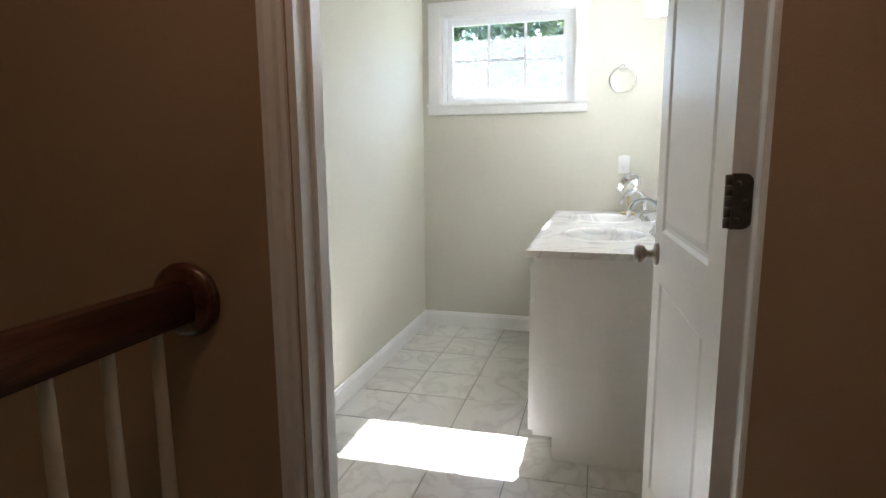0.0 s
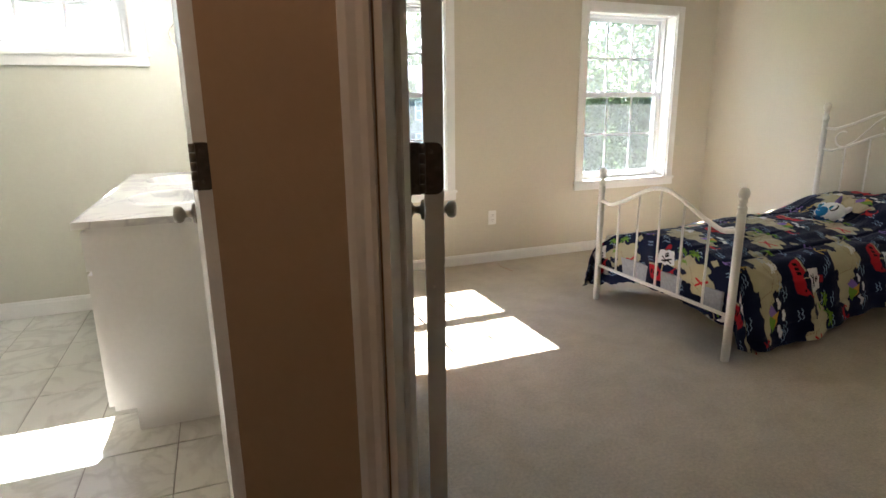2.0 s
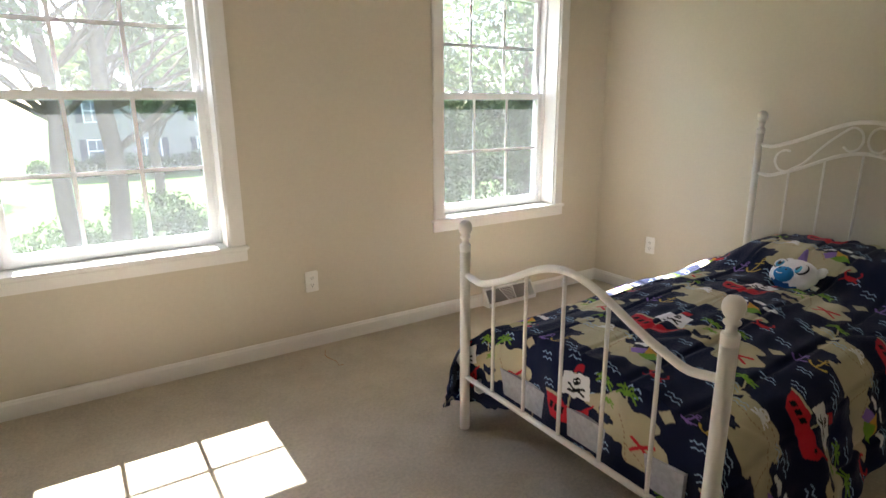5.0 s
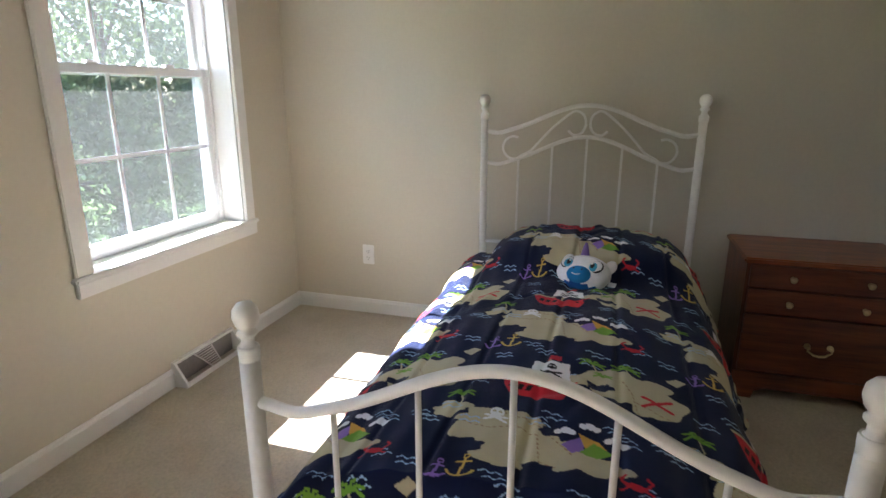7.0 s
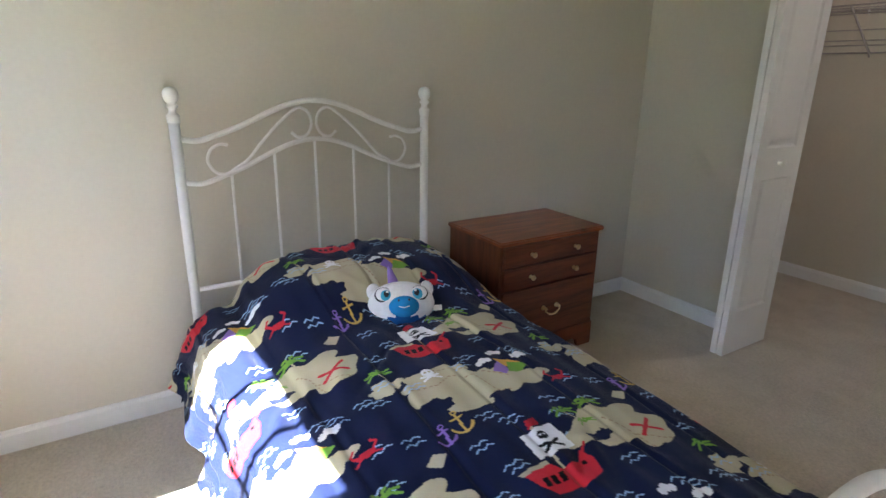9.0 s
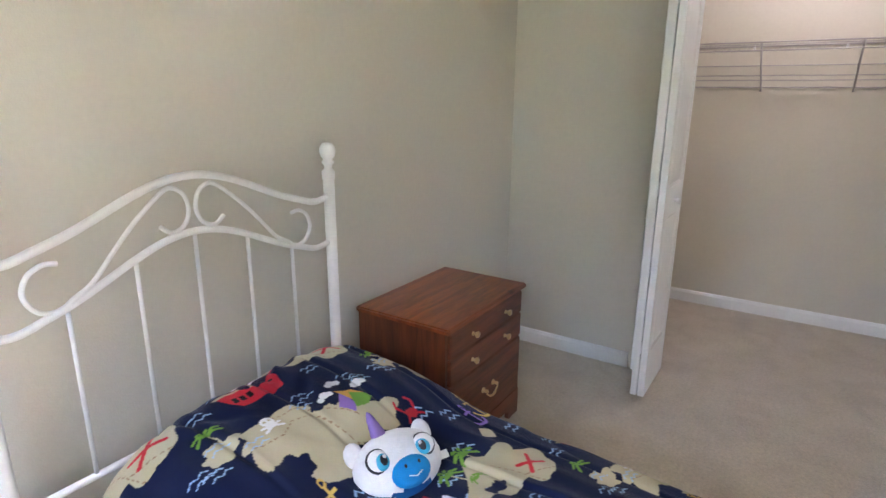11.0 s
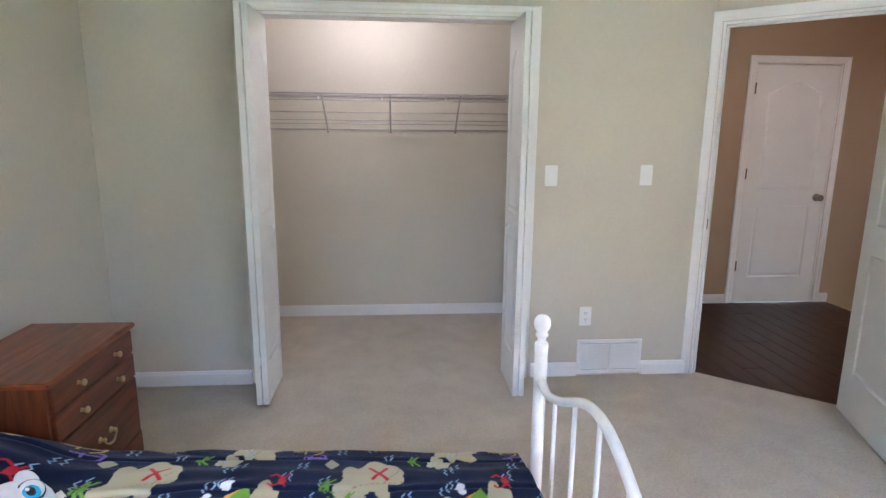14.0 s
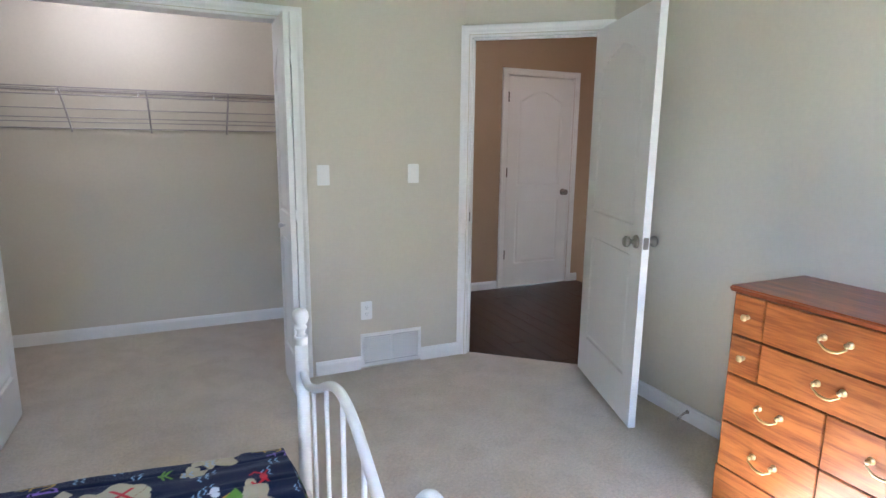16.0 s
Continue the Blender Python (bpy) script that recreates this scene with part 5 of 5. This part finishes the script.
wire_shelf()
bm = bmesh.new()
box(bm, 0, .022, 0, .095, 0, .62, bevel=.005)
fb = empty("folded_board", pose(2.352, -.735, 0.003, 0, -3, 0), "navy blue folded board leaning in the closet corner", "folded board")
part("panel", bm, mat("navy_fabric_board", (.012, .018, .10), .7, bump=.2), fb)
bm = bmesh.new()
box(bm, .0225, .044, .004, .092, 0, .605, bevel=.005)
part("panel", bm, mat("navy_fabric_board_2", (.016, .022, .12), .7, bump=.2), fb)

# ---------------------------------------------------------------- bathroom
VX, VY0, VY1, VZ = .055, 2.43, NY - .006, .865


def vanity():
    e = empty("vanity_cabinet", pose(VX, VY0, 0), "white painted double vanity cabinet with panelled doors", "vanity")
    d, w, h = BX1 - VX - .003, VY1 - VY0 - .012, VZ - .028
    bm = bmesh.new()
    prof = [(.105, 0), (d, 0), (d, h), (.028, h), (.028, .10), (.105, .10)]
    for y0, y1 in ((.012, .030), (w - .018, w)):
        lo, hi = [bm.verts.new((x, y0, z)) for x, z in prof], [bm.verts.new((x, y1, z)) for x, z in prof]
        bm.faces.new(lo), bm.faces.new(hi[::-1])
        for i in range(6):
            j = (i + 1) % 6
            bm.faces.new((lo[i], lo[j], hi[j], hi[i]))
    box(bm, .028, .046, .030, w - .018, .10, h)
    box(bm, .105, .120, .030, w - .018, 0, .10)
    part("body", bm, M_VANITY, e)
    n = 4
    for i in range(n):
        y0, y1 = .02 + (w - .03) * i / n + .006, .02 + (w - .03) * (i + 1) / n - .006
        for nm, z0, z1 in (("drawer_front", h - .165, h - .015), ("cabinet_door", .115, h - .18)):
            bm = leaf_mesh(y1 - y0, z1 - z0, .02, [panel_loop(.045, y1 - y0 - .045, .04, z1 - z0 - .04, 0)])
            bmesh.ops.transform(bm, matrix=pose(.027, y0, z0, 0, 0, 90), verts=bm.verts)
            p = part(nm, bm, M_VANITY, e)
            bm = bmesh.new()
            lathe(bm, [(.006, 0), (.005, .008), (.012, .014), (.013, .020), (.008, .025), (0, .026)], pose(.007, (y0 + y1) / 2 if nm == "drawer_front" else (y1 - .03 if i % 2 == 0 else y0 + .03), (z0 + z1) / 2 if nm == "drawer_front" else z1 - .06, 0, -90), 12)
            part("knob", bm, M_CHROME, p, "small chrome knob")
    return e


vanity()
SINKS = ((2.98, .345), (3.72, .345))


def vanity_top():
    """A moulded top with two oval basins."""
    x0, x1, y0, y1 = VX - .012, BX1 - .002, VY0 - .008, VY1
    nx, ny = 60, 150
    xs, ys = np.linspace(x0, x1, nx), np.linspace(y0, y1, ny)
    X, Y = np.meshgrid(xs, ys, indexing="ij")
    Z = np.full_like(X, VZ)
    for sy, sx in SINKS:
        q = np.sqrt(((X - sx) / .175) ** 2 + ((Y - sy) / .235) ** 2)
        Z -= np.where(q < 1, .125 * (1 - np.clip(q, 0, 1) ** 3.2), 0)
        Z += .006 * np.exp(-((q - 1.03) / .035) ** 2)
    top = np.stack([X, Y, Z], -1).reshape(-1, 3)
    idx = np.arange(nx * ny).reshape(nx, ny)
    quads = np.stack([idx[:-1, :-1], idx[1:, :-1], idx[1:, 1:], idx[:-1, 1:]], -1).reshape(-1, 4).tolist()
    rim = np.concatenate([idx[:, 0], idx[-1, 1:], idx[-2::-1, -1], idx[0, -2:0:-1]])
    low = top[rim].copy()
    low[:, 2] = VZ - .027
    b, k = len(top), len(rim)
    quads += [[int(rim[i]), b + i, b + (i + 1) % k, int(rim[(i + 1) % k])] for i in range(k)]
    me = bpy.data.meshes.new("top")
    me.from_pydata(np.concatenate([top, low]).tolist(), [], quads)
    me.polygons.foreach_set("use_smooth", np.array([1] * ((nx - 1) * (ny - 1)) + [0] * k, bool))
    me.materials.append(M_VANTOP)
    me.update()
    ob = tagged(new("countertop", me), "white cultured marble vanity top with two oval sinks", "countertop")
    bm = bmesh.new()
    box(bm, BX1 - .022, BX1 - .002, y0, y1, VZ + .0005, VZ + .085, bevel=.004)
    part("backsplash", bm, M_VANTOP, ob)
    for sy, sx in SINKS:
        bm = bmesh.new()
        lathe(bm, [(.022, 0), (.020, .003), (.008, .002), (0, .002)], pose(sx, sy, VZ - .124), 14)
        part("drain", bm, M_CHROME, ob, "chrome sink drain")
    return ob


vanity_top()


def faucet(x, y):
    """A chrome gooseneck mixer with two lever handles; spout towards -x."""
    e = empty("faucet", pose(x, y, VZ), "chrome gooseneck faucet with two handles on the vanity", "faucet", "vanity faucets")
    bm = bmesh.new()
    lathe(bm, [(.026, 0), (.025, .006), (.017, .016), (.014, .04), (.0125, .05)], None, 16)
    pts = [(0, 0, .045), (0, 0, .10)] + [(-.062 + .062 * math.cos(a), 0, .105 + .062 * math.sin(a)) for a in [math.pi * i / 14 * .92 for i in range(15)]] + [(-.130, 0, .085)]
    tube(bm, pts, .0105, 12)
    part("spout", bm, M_CHROME, e)
    for s in (-1, 1):
        bm = bmesh.new()
        lathe(bm, [(.024, 0), (.022, .008), (.014, .018), (.012, .035), (.015, .042), (.010, .050), (0, .052)], pose(0, s * .10, 0), 14)
        tube(bm, [(0, s * .10, .040), (-.005, s * .13, .050), (-.008, s * .165, .055)], [.006, .0055, .004], 8)
        part("handle", bm, M_CHROME, e)
    return e


faucet(.575, 2.98), faucet(.575, 3.72)
e = empty("makeup_mirror", pose(.50, 4.02, VZ), "small round chrome makeup mirror standing on the vanity", "mirror")
bm = bmesh.new()
lathe(bm, [(.050, 0), (.050, .006), (.030, .014), (.008, .022), (.0065, .06), (.0065, .115)], None, 20)
part("stand", bm, M_BRASS, e, "round metal foot and stem")
bm = bmesh.new()
mm = pose(0, 0, .185, 62, 0, -40)
tube(bm, [mm @ Vector((.075 * math.cos(a), .075 * math.sin(a), 0)) for a in [2 * math.pi * i / 32 for i in range(32)]], .006, 8, closed=True)
part("ring", bm, M_CHROME, e)
bm = bmesh.new()
lathe(bm, [(0, -.003), (.072, -.003), (.072, .002), (0, .002)], mm, 28)
part("mirror_glass", bm, mat("mirror", (.9, .9, .9), .02, 1.0, var=0), e)
e = empty("towel_ring", pose(.44, NY, 1.79), "chrome towel ring on the bathroom wall", "towel ring")
bm = bmesh.new()
lathe(bm, [(.026, 0), (.024, .008), (.011, .014), (.010, .040), (.013, .046), (0, .05)], pose(0, 0, 0, 90), 16)
part("mount", bm, M_CHROME, e)
bm = bmesh.new()
tube(bm, [(.082 * math.sin(a), -.040, -.080 + .080 * math.cos(a)) for a in [2 * math.pi * i / 40 for i in range(40)]], .0052, 8, closed=True)
part("ring", bm, M_CHROME, e)


def vanity_light():
    e = empty("vanity_light", pose(BX1, 3.42, 2.12), "chrome vanity light bar with lit white glass shades", "wall lamp")
    bm = bmesh.new()
    box(bm, -.025, 0, -.33, .33, -.045, .045, bevel=.006)
    part("back_plate", bm, M_CHROME, e)
    for y in (-.25, 0, .25):
        bm = bmesh.new()
        tube(bm, [(-.02, y, 0), (-.10, y, .005), (-.11, y, -.02)], .008, 10)
        arm_ob = part("arm", bm, M_CHROME, e)
        bm = bmesh.new()
        lathe(bm, [(.022, -.02), (.036, -.04), (.050, -.09), (.058, -.135), (.055, -.135), (.046, -.088), (.032, -.042), (0, -.03)], pose(-.11, y, 0), 20)
        part("shade", bm, emitter("lit_glass", (1.0, .95, .88), 3.0), arm_ob, "lit white glass shade")
    return e


vanity_light()
for y in (3.17, 3.42, 3.67):
    la_ = new("vanity_bulb", bpy.data.lights.new("vanity_bulb", "POINT"))
    la_.data.energy, la_.data.color, la_.data.shadow_soft_size = 0.08, (1.0, .96, .92), .04
    la_.location = (BX1 - .11, y, 1.955)

# Closet ceiling lamp, above the opening's head
e = empty("closet_light", pose(3.45, -.12, H), "white closet ceiling light, lit", "ceiling lamp")
bm = bmesh.new()
lathe(bm, [(.085, 0), (.085, -.012), (.060, -.022), (.030, -.03)], None, 20)
part("base", bm, M_PLASTIC, e)
bm = bmesh.new()
lathe(bm, [(.028, -.03), (.035, -.06), (.042, -.09), (.034, -.12), (0, -.132)], None, 16)
part("bulb", bm, emitter("lit_bulb", (1.0, .82, .70), 2.0), e, "lit bulb")
la_ = new("closet_bulb", bpy.data.lights.new("closet_bulb", "POINT"))
la_.data.energy, la_.data.color, la_.data.shadow_soft_size = 0.30, (1.0, .80, .72), .05
la_.location = (3.45, -.12, H - .17)

# Unseen fill lamp, added to warm and brighten the dim hall
e = empty("hall_fill_lamp", pose(-.02, .68, H), "unseen warm fill lamp added on the hall ceiling, lit", "ceiling lamp")
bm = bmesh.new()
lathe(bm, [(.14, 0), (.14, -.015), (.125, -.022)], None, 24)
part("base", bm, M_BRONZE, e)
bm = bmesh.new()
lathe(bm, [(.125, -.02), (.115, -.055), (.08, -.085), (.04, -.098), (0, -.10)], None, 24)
part("shade", bm, emitter("fill_lamp_amber", (1.0, .62, .36), 0.9), e, "lit amber bowl of the added fill lamp")
la_ = new("hall_fill_bulb", bpy.data.lights.new("hall_fill_bulb", "POINT"))
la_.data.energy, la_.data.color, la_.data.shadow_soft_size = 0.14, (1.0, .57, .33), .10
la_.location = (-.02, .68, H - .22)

# ---------------------------------------------------------------- stair rail in the hall
e = empty("stair_railing", pose(RAILX, HY, 0), "dark stained handrail with pale turned balusters", "railing")
LEN = 1.05
bm = bmesh.new()
prof = [(.030, -.036), (.034, -.010), (.030, .022), (.018, .038), (0, .043), (-.018, .038), (-.030, .022), (-.034, -.010), (-.030, -.036)]
lo, hi = [bm.verts.new((x, -.012, .945 + z)) for x, z in prof], [bm.verts.new((x, -LEN, .945 + z)) for x, z in prof]
bm.faces.new(lo), bm.faces.new(hi[::-1])
for i in range(len(prof)):
    j = (i + 1) % len(prof)
    f = bm.faces.new((lo[i], lo[j], hi[j], hi[i]))
    f.smooth = i not in (8,)
part("handrail", bm, M_RAILWOOD, e)
bm = bmesh.new()
lathe(bm, [(0, 0), (.074, 0), (.075, .010), (.070, .018), (.060, .022), (0, .023)], pose(0, 0, .945, 90), 32)
part("rosette", bm, M_RAILWOOD, e, "round dark wooden wall rosette")
M_BALUSTER = mat("cream_painted_baluster", (.62, .56, .44), .45, var=.05)
k = 0
while .09 + k * .11 < LEN:
    bm = bmesh.new()
    lathe(bm, [(.018, -.006), (.018, .10), (.013, .12), (.0185, .15), (.0195, .22), (.016, .45), (.0125, .70), (.0115, .908)], pose(0, -.09 - k * .11, 0), 14)
    part("baluster", bm, M_BALUSTER, e)
    k += 1
bm = bmesh.new()
box(bm, -.045, .045, -LEN - .05, -LEN + .04, -.01, 1.02, bevel=.008)
part("newel_post", bm, M_RAILWOOD, e)

# ---------------------------------------------------------------- outdoors
M_LAWN = mat("lawn", (.062, .112, .022), .95, var=.25, scale=.35, bump=.5, bscale=20, spec=.1, fine=9)
M_BARK = mat("bark", (.10, .075, .055), .95, var=.35, scale=4, bump=.9, bscale=14, fine=22, spec=.1)
M_SIDING = mat("grey_siding", (.26, .24, .21), .7, var=.08, scale=1)
M_ROOF = mat("roof_shingle", (.12, .12, .13), .9, var=.25, scale=3, bump=.5, bscale=9)
M_SHUTTER = mat("dark_shutter", (.03, .035, .045), .6)
M_PANE = mat("dark_window_pane", (.10, .13, .16), .08, spec=.8)


def leaf_material(name, c):
    m = mat(name, c, .6, var=.35, scale=.8, fine=6, spec=.3)
    n, l = m.node_tree.nodes, m.node_tree.links
    b = n["Principled BSDF"]
    tr, ad = n.new("ShaderNodeBsdfTranslucent"), n.new("ShaderNodeMixShader")
    ad.inputs[0].default_value = .48
    src = b.inputs["Base Color"].links[0].from_socket
    l.new(src, tr.inputs[0]), l.new(b.outputs[0], ad.inputs[1]), l.new(tr.outputs[0], ad.inputs[2])
    l.new(ad.outputs[0], n["Material Output"].inputs[0])
    return m


M_LEAF = leaf_material("green_leaves", (.085, .12, .045))
M_HEDGE = leaf_material("dark_green_leaves", (.045, .085, .022))
bm = bmesh.new()
box(bm, -400, 400, NY + TH + .02, 600, -3.2, -2.9)
tagged(part("ground", bm, M_LAWN), "sunlit green lawn behind the house", "lawn", kind="structure")


def leaves(rng, clumps, n, size):
    """Leaf blades scattered in clumps (x, y, z, radius), as vertices and faces."""
    cl = np.array(clumps)
    w = cl[:, 3] ** 2
    pick = rng.choice(len(cl), n, p=w / w.sum())
    d = rng.normal(size=(n, 3))
    d /= np.linalg.norm(d, axis=1)[:, None]
    c = cl[pick, :3] + d * (cl[pick, 3] * rng.uniform(.35, 1.0, n) ** .6)[:, None]
    a = rng.normal(size=(n, 3))
    a /= np.linalg.norm(a, axis=1)[:, None]
    b = np.cross(a, rng.normal(size=(n, 3)))
    b /= np.linalg.norm(b, axis=1)[:, None]
    s = size * rng.uniform(.6, 1.3, n)[:, None]
    v = np.stack([c - a * s, c + b * s * .42, c + a * s, c - b * s * .42], 1).reshape(-1, 3)
    return v.tolist(), np.arange(4 * n).reshape(n, 4).tolist()


def tree(x, y, trunk_r, height, crown, seed, n, size, label, material=M_LEAF, lean=0.0):
    """A tree: tapered trunk, limbs out to the clumps of its crown."""
    rng = np.random.RandomState(seed)
    e = empty("tree", pose(x, y, -2.9), label, "tree")
    bm = bmesh.new()
    k = 12
    stem = [(lean * (i / k) ** 1.3 + .05 * math.sin(i * 1.7 + seed), .05 * math.cos(i * 1.3 + seed), height * i / k) for i in range(k + 1)]
    tube(bm, stem, [trunk_r * (1.25 if i == 0 else 1) * (1 - .75 * i / k) for i in range(k + 1)], 12)
    tr = part("trunk", bm, M_BARK, e)
    cx_, cy_, cz, rx, ry, rz, m = crown
    clumps = []
    for _ in range(m):
        d = rng.normal(size=3)
        d /= np.linalg.norm(d)
        q = rng.uniform(.25, 1.0) ** .5
        clumps.append((cx_ + d[0] * rx * q, cy_ + d[1] * ry * q, cz + d[2] * rz * q, rng.uniform(.35, .75) * min(rx, rz) * .42))
    for c in clumps[:26]:
        i = int(min(k - 1, max(3, (c[2] / height) * k * .75)))
        p, q = Vector(stem[i]), Vector(c[:3])
        mid = p.lerp(q, .5) + Vector(rng.normal(size=3)) * .18
        bm = bmesh.new()
        tube(bm, [p, p.lerp(mid, .55), mid, q], [trunk_r * .30, trunk_r * .22, trunk_r * .15, .008], 7)
        part("limb", bm, M_BARK, tr)
    v, f = leaves(rng, clumps, n, size)
    me = bpy.data.meshes.new("crown")
    me.from_pydata(v, [], f)
    me.materials.append(material)
    ob = new("crown", me)
    ob.parent = e
    return e


tree(11.2, 12.2, .19, 7.2, (0, 0, 4.1, 5.4, 2.8, 3.3, 170), 2, 50000, .085, "leafy green tree close outside the bedroom window")
tree(1.45, 14.0, .20, 9.5, (-.6, 1.5, 6.9, 3.0, 2.4, 2.3, 26), 5, 4200, .13, "tall tree with thick dark trunk on the lawn")
tree(2.32, 14.4, .23, 10.0, (1.6, 1.0, 6.6, 3.0, 2.6, 2.0, 24), 8, 3800, .13, "tall tree with thick dark trunk on the lawn")
tree(-1.9, 14.0, .18, 9.0, (0, 0, 6.6, 3.0, 2.4, 2.8, 60), 11, 15000, .12, "leafy green tree behind the bathroom window")
tree(9.4, 33, .25, 8, (0, 0, 5.2, 2.8, 2.6, 2.5, 26), 14, 4000, .20, "leafy green tree in front of the neighbouring house")
tree(4.4, 26, .22, 8, (0, 0, 5.7, 2.6, 2.2, 2.1, 30), 23, 6000, .15, "leafy green tree over the middle of the lawn")
tree(24, 38, .3, 9, (0, 0, 6.0, 4.5, 4, 3.5, 30), 17, 4000, .24, "leafy green tree beside the neighbouring house")
tree(-6, 40, .3, 11, (0, 0, 7.0, 5, 4, 4.5, 30), 19, 4500, .26, "large green tree at the end of the lawn")


def bush(x, y, rx, ry, rz, seed, n, label, size=.09):
    rng = np.random.RandomState(seed)
    e = empty("bush", pose(x, y, -2.9), label, "bush")
    clumps = [(rng.uniform(-1, 1) * rx, rng.uniform(-1, 1) * ry, rz * rng.uniform(.3, .75), rz * rng.uniform(.3, .5)) for _ in range(18)]
    v, f = leaves(rng, clumps, n, size)
    me = bpy.data.meshes.new("foliage")
    me.from_pydata(v, [], f)
    me.materials.append(M_HEDGE)
    ob = new("foliage", me)
    ob.parent = e
    bm = bmesh.new()
    for c in clumps[:8]:
        tube(bm, [(0, 0, 0), (c[0] * .5, c[1] * .5, c[2] * .5), c[:3]], [.03, .02, .006], 6)
    part("stems", bm, M_BARK, e)
    return e


bush(4.6, 20.5, 2.0, 1.0, 1.5, 31, 3000, "dark green bush on the lawn"), bush(.9, 19.5, 2.2, 1.0, 1.2, 33, 2600, "dark green bush on the lawn")
for i, bx in enumerate((2, 6.5, 11, 15.5, 20)):
    bush(bx, 42.3, 2.4, .8, 1.25, 40 + i, 1500, "clipped dark hedge in front of the house", .16)


def house(x0, x1, y, z0, eave, ridge):
    e = empty("house", pose(x0, y, z0), "grey two-storey house with white windows and dark shutters", "house")
    w, d = x1 - x0, 9.0
    bm = bmesh.new()
    box(bm, 0, w, 0, d, 0, eave)
    k = 0
    z = .25
    while z < eave - .05:
        box(bm, -.01, w + .01, -.012, 0, z, z + .10)
        z += .2
    part("wall", bm, M_SIDING, e)
    bm = bmesh.new()
    for a, b in ((-.5, d / 2), (d + .5, d / 2)):
        vs = [bm.verts.new(p) for p in ((-.4, a, eave - .1), (w + .4, a, eave - .1), (w + .4, b, ridge), (-.4, b, ridge))]
        f = bm.faces.new(vs)
        r = bmesh.ops.extrude_face_region(bm, geom=[f])
        bmesh.ops.translate(bm, vec=(0, 0, .15), verts=[q for q in r["geom"] if isinstance(q, bmesh.types.BMVert)])
    part("roof", bm, M_ROOF, e)
    n = int(w // 3.3)
    for i in range(n):
        for zc in (1.5, 4.05):
            xc = w * (i + .5) / n
            bm = bmesh.new()
            for b in ((xc - .52, xc - .44, -.06, .0, zc - .75, zc + .75), (xc + .44, xc + .52, -.06, .0, zc - .75, zc + .75), (xc - .44, xc + .44, -.06, 0, zc + .67, zc + .75), (xc - .44, xc + .44, -.06, 0, zc - .75, zc - .67), (xc - .44, xc + .44, -.05, 0, zc - .035, zc + .035), (xc - .02, xc + .02, -.045, 0, zc - .67, zc + .67)):
                box(bm, *b)
            wd = part("window", bm, M_TRIM, e, "white sash window")
            bm = bmesh.new()
            box(bm, xc - .44, xc + .44, -.03, -.014, zc - .67, zc + .67)
            part("pane", bm, M_PANE, wd)
            for s in (-1, 1):
                bm = bmesh.new()
                box(bm, xc + s * .76 - .2, xc + s * .76 + .2, -.05, -.013, zc - .75, zc + .75, bevel=.01)
                part("shutter", bm, M_SHUTTER, e, "dark shutter")
    return e


house(1.5, 21.5, 45, -2.9, 5.3, 8.2)
house(-34, -14, 48, -2.9, 5.3, 8.2)

# ---------------------------------------------------------------- floor pieces
PX, PY = .307, .326
tile_meshes = {}
for i in range(-3, 6):
    for j in range(-5, 8):
        ax, bx = max(BX0 + .002, -.305 + PX * i), min(BX1 - .002, -.305 + PX * (i + 1) - .005)
        ay, by = max(HY + .03, 2.612 + PY * j), min(NY - .002, 2.612 + PY * (j + 1) - .005)
        if bx - ax < .02 or by - ay < .02:
            continue
        key = (round(bx - ax, 3), round(by - ay, 3))
        if key not in tile_meshes:
            bm = bmesh.new()
            box(bm, 0, key[0], 0, key[1], -.010, 0, bevel=.0015)
            tile_meshes[key] = mesh_of(bm, M_TILE)
        t = new("tile", tile_meshes[key])
        t.parent = BATH_FLOOR
        t.location = (ax, ay, 0)
plank_meshes = {}
rng = random.Random(7)
pw = .127
x = RAILX - .085
while x < HE:
    y = SY - rng.uniform(0, 1.0)
    top = min(HY + .02, (C_ROOM - .02 - NX_ * x) / NY_)
    while y < top:
        L = rng.choice((.9, 1.2, 1.5))
        a, b = max(y, SY), min(y + L, top)
        if b - a > .03:
            key = round(b - a, 2)
            if key not in plank_meshes:
                bm = bmesh.new()
                box(bm, 0, pw - .0015, 0, key - .0015, -.012, 0, bevel=.001)
                plank_meshes[key] = mesh_of(bm, M_PLANK)
            t = new("plank", plank_meshes[key])
            t.parent = HALL_FLOOR
            t.location = (x, a, -.006)
        y += L
    x += pw
